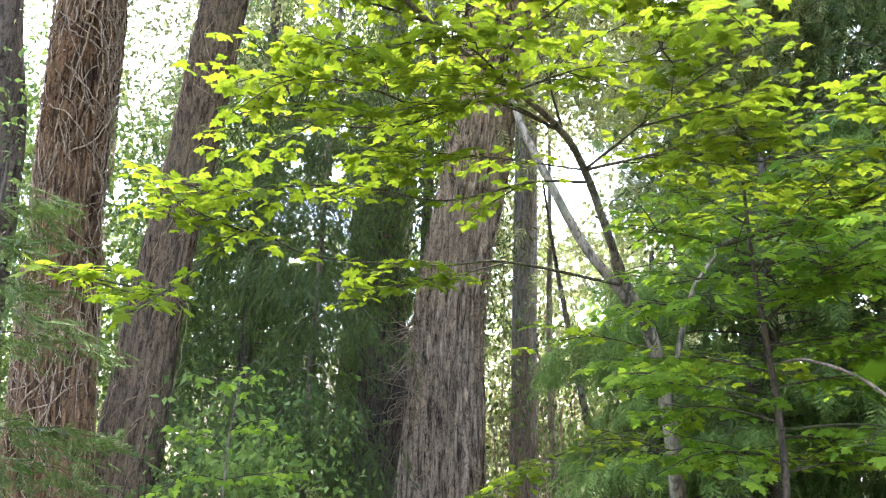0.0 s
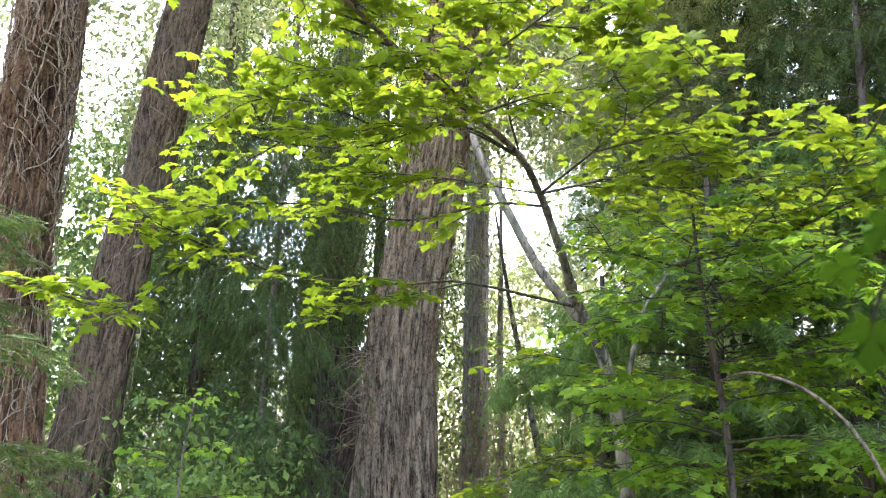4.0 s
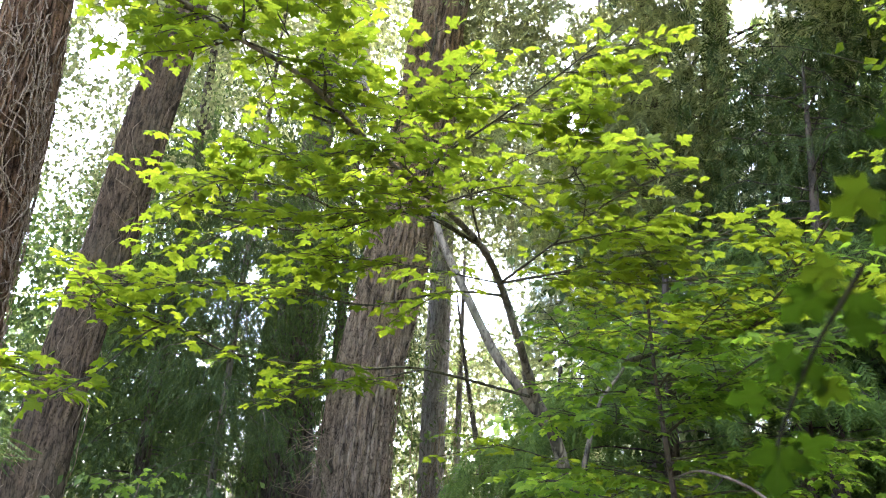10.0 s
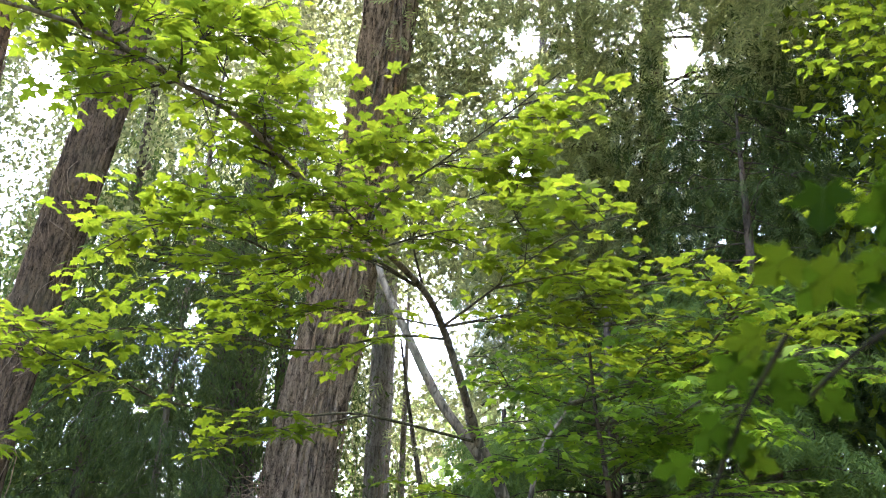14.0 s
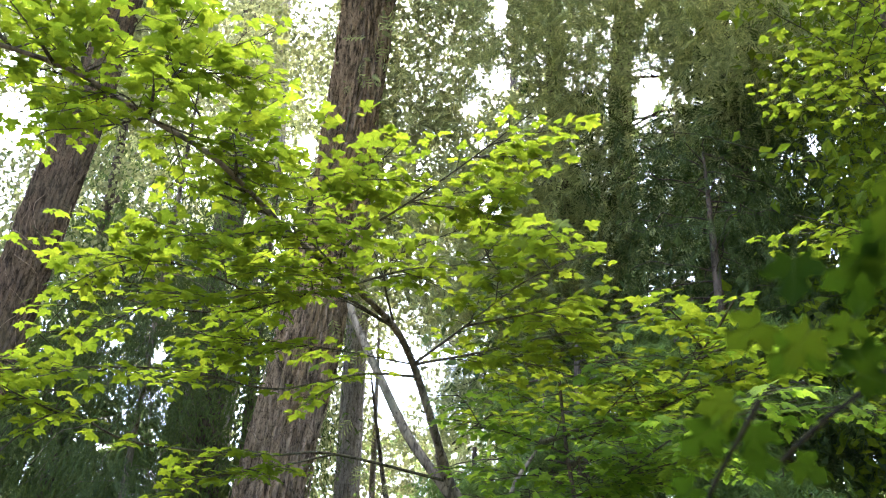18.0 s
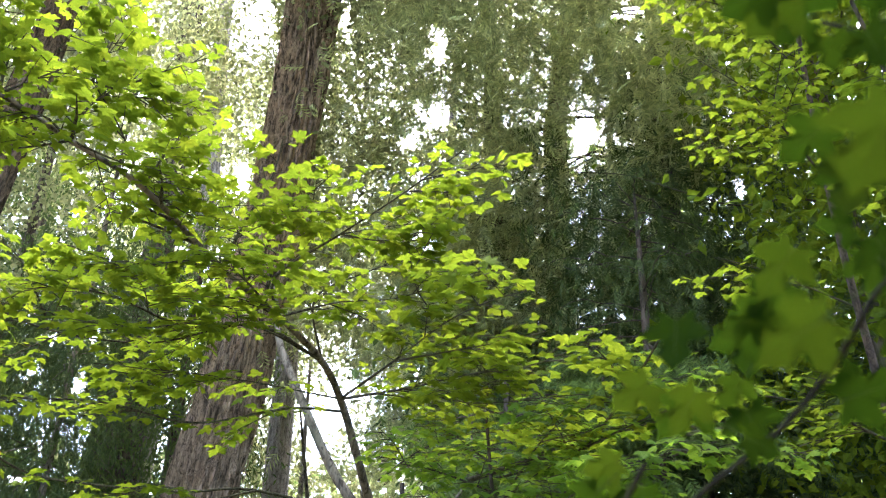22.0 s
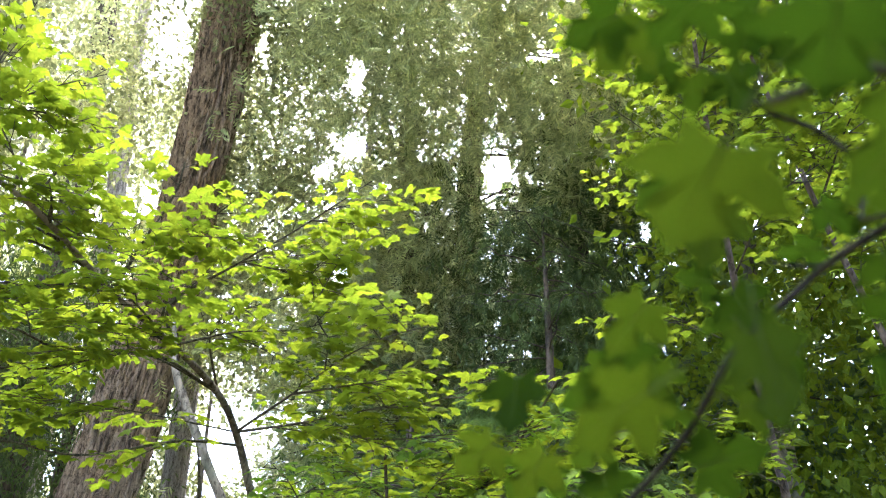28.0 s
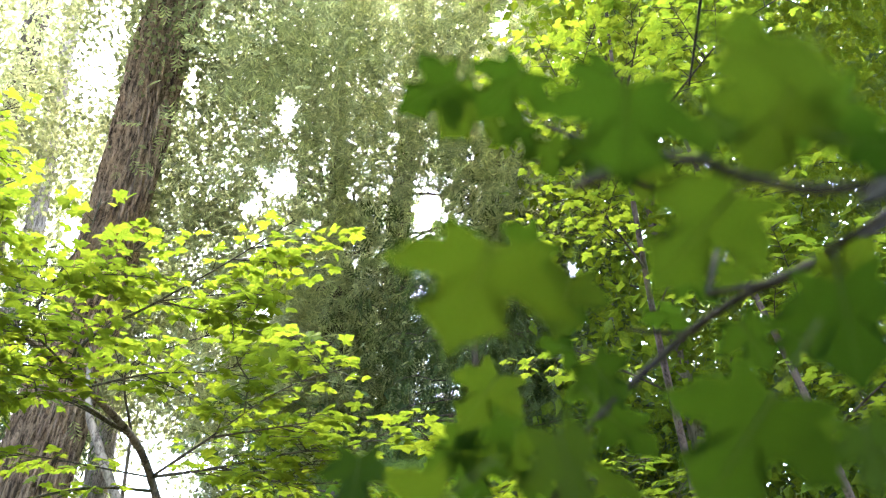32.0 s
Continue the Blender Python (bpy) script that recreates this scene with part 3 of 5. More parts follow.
def conifer(tree, line, radii, bark, needles, seed, boughs, low, high, reach, droop, shape, size, per_metre, curtain=0.0, hang=1.0, taper=0.35):
    """Trunk, single boughs that arch down, and hanging sprays along them."""
    rng = np.random.default_rng(seed)
    axis = smooth_line(line, 0.15)
    v, f = tube(axis, radii, 20, furrows(rng, 12, radii[0] * 0.06))
    part("trunk", v, f, bark, tree)
    places, tips, nors = [], [], []
    for k in range(boughs):
        z = low + (high - low) * (k + rng.uniform(0, 1)) / boughs
        c = np.array([np.interp(z, axis[:, 2], axis[:, i]) for i in range(3)])
        a = rng.uniform(0, 6.28)
        long = reach * rng.uniform(0.55, 1.1) * (1 - taper * (z - low) / (high - low))
        out = np.array((math.cos(a), math.sin(a), 0.0))
        t = np.linspace(0, 1, 9)[:, None]
        pts = c + out * long * t + np.array((0, 0, 1)) * (0.25 * long * t - droop * long * t**2) + rng.normal(0, 0.03, (9, 3)) * t
        r0 = 0.05 * radii[0] + 0.005 * long
        v, f = tube(smooth_line(pts, 0.12), (r0, r0 * 0.3), 5)
        part("bough", v, f, bark, tree)
        m = int(per_metre * long)
        s = rng.uniform(0.12, 1.0, m) ** 0.8
        q = np.stack([np.interp(s, t[:, 0], pts[:, i]) for i in range(3)], -1)
        side = np.cross(out, (0, 0, 1)) * rng.choice((-1, 1), m)[:, None]
        w = rng.uniform(0.0, 0.55, m)[:, None] * (0.35 + 0.3 * long)
        q = q + side * w + np.array((0, 0, -1)) * w * rng.uniform(0.0, 0.6, (m, 1)) + out * w * 0.5
        q = q - np.array((0, 0, 1)) * curtain * rng.uniform(0, 1, (m, 1)) ** 1.5
        tip = (0.6 * out + 0.6 * side) / (1 + 4 * curtain) + np.array((0, 0, -hang)) * rng.uniform(0.3, 1.3, (m, 1)) + rng.normal(0, 0.25, (m, 3))
        places.append(q)
        tips.append(tip)
        nors.append(rng.normal(0, 0.45, (m, 3)) + np.array((0, 0, 1.0)) + 0.5 * out)
    p, tip, nor = np.vstack(places), np.vstack(tips), np.vstack(nors)
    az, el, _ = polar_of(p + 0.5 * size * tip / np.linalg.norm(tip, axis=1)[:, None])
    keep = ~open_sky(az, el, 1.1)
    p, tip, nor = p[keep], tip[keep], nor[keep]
    v, f = scatter(*shape, p, frames_of(tip, nor), size * rng.uniform(0.6, 1.3, len(p)))
    part("needles", v, f, needles, tree, "", "stuff", False)


def stand_line(bearing, rise, far, top, sway=0.0):
    """A nearly upright line from the ground to the given height, passing the given place."""
    p = at(bearing, rise, far)
    return [(p[0] + sway * 0.3, p[1], -0.05), (p[0] + sway * 0.1, p[1], p[2] * 0.5), tuple(p), (p[0] - sway * 0.3, p[1], top)]


hem = tree_root("hemlock", -8.0, 11, "dark hemlock with long drooping boughs")
conifer(hem, stand_line(-8.2, 10, 11, 9.5, -0.1), (0.052, 0.042, 0.034, 0.016), BARK_MAPLE, HEMLOCK, 71, 80, 0.6, 6.6, 1.45, 0.75, FROND_HEMLOCK, 0.15, 105, 0.3, 0.8)
hem2 = tree_root("hemlock", -1.2, 15.6, "dark hemlock with long drooping boughs")
conifer(hem2, stand_line(-1.2, 10, 15.6, 10.5, 0.1), (0.13, 0.1, 0.085, 0.04), BARK_DARK, HEMLOCK, 72, 40, 0.8, 4.9, 1.3, 0.7, FROND_HEMLOCK, 0.16, 80, 0.3, 0.8)
hem3 = tree_root("hemlock", -12.5, 13, "dark hemlock with long drooping boughs")
conifer(hem3, stand_line(-12.5, 10, 13.5, 12, 0.1), (0.13, 0.1, 0.085, 0.04), BARK_DARK, HEMLOCK, 73, 60, 0.8, 6.2, 1.7, 0.7, FROND_HEMLOCK, 0.16, 95, 0.3, 0.8)

ced = tree_root("red_cedar", 25.0, 15, "tall red cedar with hanging grey-green sprays")
conifer(ced, [foot(24.2, 15), at(24.5, 10, 15), at(24.9, 35.1, 15.4), at(27.2, 45.1, 18), at(28, 52, 21)], (0.36, 0.3, 0.2, 0.16, 0.1), BARK_SMOOTH, CEDAR, 81, 110, 3.0, 17.5, 3.3, 0.55, FROND_SMALL, 0.2, 40, 0.3, 1.5)
ced2 = tree_root("red_cedar", 19.5, 12.5, "tall red cedar with hanging grey-green sprays")
conifer(ced2, stand_line(20, 15, 12.5, 15, 0.3), (0.25, 0.2, 0.15, 0.06), BARK_DARK, CEDAR, 82, 60, 2.0, 9.5, 2.2, 0.55, FROND_SMALL, 0.19, 44, 0.3, 1.5)
ced3 = tree_root("red_cedar", 32.5, 12, "tall red cedar with hanging grey-green sprays")
conifer(ced3, stand_line(33, 15, 12.5, 14, -0.2), (0.25, 0.2, 0.15, 0.06), BARK_DARK, HEMLOCK, 83, 80, 2.0, 13, 2.3, 0.55, FROND_SMALL, 0.19, 44, 0.3, 1.5)
crown(ced, 7500, (11.5, 22.8, 13, 54, 10.8, 13.5), CEDAR, 0.2, 801, 0.95, FROND_SMALL, 0.7, "hanging_sprays", 0.9, bunch=12)
crown(ced, 3000, (26.5, 33, 13, 54, 11.2, 13.5), CEDAR, 0.2, 805, 0.95, FROND_SMALL, 0.7, "hanging_sprays", 0.9, bunch=12)
crown(ced3, 4500, (25, 40, 32, 54, 10.8, 13.5), CEDAR, 0.2, 803, 0.95, FROND_SMALL, 0.7, "hanging_sprays", 0.9, bunch=12)
crown(ced3, 6500, (24, 41, 10, 34, 10.2, 13.5), HEMLOCK, 0.19, 804, 0.95, FROND_SMALL, 0.7, "hanging_sprays", 0.9, bunch=12)
crown(ced, 22000, (17, 36, 12, 32, 13.6, 16.5), HEMLOCK, 0.13, 802, 1.1, SLIM, 1.2, "hanging_sprays", 0.9, 0.6)
ced4 = tree_root("young_cedar", 20, 8, "young cedar with broad fern-like sprays")
conifer(ced4, stand_line(21, 5, 8, 4.6, 0.1), (0.1, 0.08, 0.06, 0.02), BARK_DARK, YOUNG_CEDAR, 84, 60, 0.2, 4.3, 1.7, 0.35, FROND_LACE, 0.14, 112, 0.12, 1.0)
ced5 = tree_root("young_cedar", 28, 8, "young cedar with broad fern-like sprays")
conifer(ced5, stand_line(29, 5, 8, 4.8, 0.1), (0.1, 0.08, 0.06, 0.02), BARK_DARK, YOUNG_CEDAR, 85, 60, 0.2, 4.5, 1.8, 0.35, FROND_LACE, 0.14, 112, 0.12, 1.0)
ced6 = tree_root("young_cedar", 13.5, 9, "young cedar with broad fern-like sprays")
conifer(ced6, stand_line(14, 3, 9, 3.6, 0.1), (0.1, 0.08, 0.06, 0.02), BARK_DARK, YOUNG_CEDAR, 86, 40, 0.2, 3.3, 1.5, 0.35, FROND_LACE, 0.14, 105, 0.12, 1.0)
bare = tree_root("gaunt_conifer", 30.6, 8.5, "gaunt young conifer with bare crooked lower limbs")
conifer(bare, stand_line(30.7, 23.5, 8.5, 6.3, 0.0), (0.09, 0.075, 0.055, 0.01), BARK_DARK, HEMLOCK, 87, 46, 3.4, 6.4, 1.3, 0.3, FROND_SMALL, 0.12, 40, 0.15, 1.0)
spr = tree_root("spruce_sapling", -27.8, 5.2, "young spruce with light green needles")
conifer(spr, stand_line(-27.8, 2, 5.2, 3.0, 0.0), (0.04, 0.03, 0.022, 0.008), BARK_DARK, SPRUCE, 88, 46, 0.3, 2.9, 1.15, 0.3, FROND_SPRUCE, 0.12, 110, 0.0, 0.3, 0.8)

# leafy trees to the right, behind the maple
RT = tree_root("young_poplar", 45, 9.5, "young leafy tree with a thin grey stem")
trunk_part(RT, stand_line(45, 20, 9.5, 11, 0.3), (0.1, 0.09, 0.07, 0.04), BARK_MAPLE, 91, 10, 0.005, 24, 0.15)
limbs_of(RT, [at(45, 20, 9.5), at(45, 28, 10), at(45, 35, 11)], TWIG, 92, 3, 12, 0.014)
crown(RT, 90000, (38, 84, 0, 62, 8, 15), LIT_COPY, 0.12, 93, 1.25)

# thicket below
TH = thing("thicket", foot(5, 15), "dense dark undergrowth between the trunks", "undergrowth", "", "stuff")
crown(TH, 32000, (14, 76, -9, 22, 9, 13), WOODS, 0.11, 95, 1.1, name="leaves")
crown(TH, 48000, (30, 95, -6, 48, 15, 20), WOODS, 0.29, 97, 1.1, name="leaves")
crown(TH, 22000, (-42, 12, -9, 9, 15, 22), WOODS, 0.11, 96, 1.1, name="leaves")
crown(TH, 2200, (-18, -4.5, -7, 3, 9, 10.8), WOODS, 0.075, 98, 0.5, name="leaves", bunch=16)
crown(TH, 1000, (-16, -6, -5, 4, 8.4, 9.8), YOUNG_CEDAR, 0.09, 99, 0.45, name="leaves", bunch=14)

# tall leafy trees far behind, that close the gaps between the nearer crowns
for k, (b0, b1, e0, e1, r) in enumerate(((-32, 2, -3, 50, 0.24), (2, 24, 14, 56, 0.22), (22, 52, 8, 58, 0.25))):
    T9 = tree_root("far_poplar", (b0 + b1) / 2, 24, "distant leafy poplar behind the nearer trees")
    p = foot((b0 + b1) / 2 + 3, 24)
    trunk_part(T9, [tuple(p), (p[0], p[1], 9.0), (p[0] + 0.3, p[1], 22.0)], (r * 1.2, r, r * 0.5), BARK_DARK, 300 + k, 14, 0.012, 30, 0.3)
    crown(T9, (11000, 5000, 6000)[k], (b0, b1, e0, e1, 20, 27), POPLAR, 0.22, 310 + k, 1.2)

# ---------------------------------------------------------------- maples


def spray(rng, line, start, gap, long, store, twigs, rise=0.06, flat=0.28, tight=0.052, face=0.0):
    """Side twigs in a flat fan on both sides of a branch, each with paired leaves and one at its end."""
    fine = smooth_line(line, 0.05)
    length = np.r_[0, np.cumsum(np.linalg.norm(np.diff(fine, axis=0), axis=1))]
    s, hand = start * length[-1], 1
    while s < length[-1]:
        c = np.array([np.interp(s, length, fine[:, k]) for k in range(3)])
        c2 = np.array([np.interp(s + 0.06, length, fine[:, k]) for k in range(3)])
        d = c2 - c if s + 0.06 < length[-1] else fine[-1] - fine[-3]
        d = d / (np.linalg.norm(d) + 1e-9)
        side = np.cross(d, (0, 0, 1))
        side /= np.linalg.norm(side) + 1e-6
        hand = -hand
        way = hand * side * rng.uniform(0.5, 1.1) + d * rng.uniform(0.3, 0.9) + np.array((0, 0, rng.normal(rise, 0.07)))
        way /= np.linalg.norm(way)
        span = long * rng.uniform(0.45, 1.15) * (1.0 - 0.35 * s / length[-1])
        n = max(2, int(span / tight))
        bend = rng.normal(0, 0.1, 3)
        pts = [c + way * span * t + bend * span * t * t - np.array((0, 0, 0.12)) * span * t * t for t in np.linspace(0, 1, 5)]
        twigs.append(tube(np.array(pts[::2]), (0.0032, 0.0012), 3))
        for i in range(1, n + 1):
            t = i / n
            p = c + way * span * t + bend * span * t * t - np.array((0, 0, 0.12)) * span * t * t
            cross = np.cross(way, (0, 0, 1))
            for h in ((1, -1) if i < n else (0,)):
                tip = way * rng.uniform(0.5, 1.0) + h * cross * rng.uniform(0.5, 1.1) + np.array((0, 0, rng.normal(-0.14, 0.16)))
                tip /= np.linalg.norm(tip)
                nor = np.array((0, 0, 1)) + rng.normal(0, flat, 3)
                if face:
                    tip = tip - np.array((0, 0, 0.9 * max(face, 0.0)))
                    nor = nor - face * np.array((p[0], p[1], 0.0)) / math.hypot(p[0], p[1])
                store.append((*(p + tip * rng.uniform(0.015, 0.05)), *tip, *nor, rng.uniform(0.62, 1.25)))
        s += 0.55 * gap * rng.uniform(0.6, 1.4)


def leaves_on(tree, store, material, size, seed, single, near):
    """The leaves: those nearest to the place given are single parts, the rest are joined."""
    rng = np.random.default_rng(seed)
    a = np.array(store)
    order = np.argsort(np.linalg.norm(a[:, :3] - near, axis=1))
    a = a[order]
    fr, sizes = frames_of(a[:, 3:6], a[:, 6:9]), size * a[:, 9]
    me = mesh_of("leaf", LEAF_MID[0], LEAF_MID[1], material, False)
    base = np.array(tree.location)
    for i in range(min(single, len(a))):
        ob = new("leaf", me)
        ob.parent = tree
        m = np.eye(4)
        m[:3, :3] = (fr[i] * sizes[i]).T
        m[:3, 3] = a[i, :3] - base
        ob.matrix_local = Matrix(m.tolist())
    if len(a) > single:
        v, f = scatter(*LEAF_MID, a[single:, :3], fr[single:], sizes[single:])
        part("foliage", v, f, material, tree, "", "stuff", False)


def maple(tree, stems, branches, bark, material, size, seed, single=300, near=STAND, forks=3.8, face=0.0):
    """stems: (polar points, radii); branches: (polar points, radius, start of the sprays, gap, twig length)."""
    rng = np.random.default_rng(seed)
    for pts, radii in stems:
        line = [at(*p) for p in pts]
        if pts[0][1] < 0:
            line = [np.array((line[0][0] * 0.98, line[0][1] * 0.98, -0.05))] + line
        v, f = tube(smooth_line(line, 0.06), radii, 12, furrows(rng, 7, radii[0] * 0.05))
        part("stem", v, f, bark, tree)
    store, twigs = [], []
    for pts, radius, start, gap, long in branches:
        line = [at(*p) for p in pts]
        v, f = tube(smooth_line(line, 0.06), (radius, radius * 0.5, radius * 0.3), 7)
        part("branch", v, f, bark if radius > 0.02 else TWIG, tree)
        spray(rng, line, start, 1.6 * gap, 0.6 * long, store, twigs, face=face)
        fine = smooth_line(line, 0.05)
        for _ in range(int(round(forks * (1 - start) * len(fine) * 0.05))):
            k = int(rng.integers(int(start * (len(fine) - 4)), len(fine) - 3))
            d = fine[k + 2] - fine[k]
            d /= np.linalg.norm(d)
            side = np.cross(d, (0, 0, 1)) * rng.choice((-1, 1))
            way = d * rng.uniform(0.4, 1.0) + side * rng.uniform(0.4, 1.1) + np.array((0, 0, rng.normal(0.06, 0.1)))
            way *= rng.uniform(0.8, 1.7) * long / np.linalg.norm(way)
            bend = rng.normal(0, 0.12, 3) * long
            sub = [fine[k], fine[k] + 0.5 * way + bend * 0.6, fine[k] + way + bend - np.array((0, 0, 0.04))]
            twigs.append(tube(smooth_line(sub, 0.08), (0.3 * radius + 0.0015, 0.0015), 4))
            spray(rng, sub, 0.12, gap, 0.5 * long, store, twigs, face=face)
    v, f = joined(twigs)
    part("twig_spray", v, f, TWIG, tree, "", "stuff")
    leaves_on(tree, store, material, size, seed + 1, single, near)


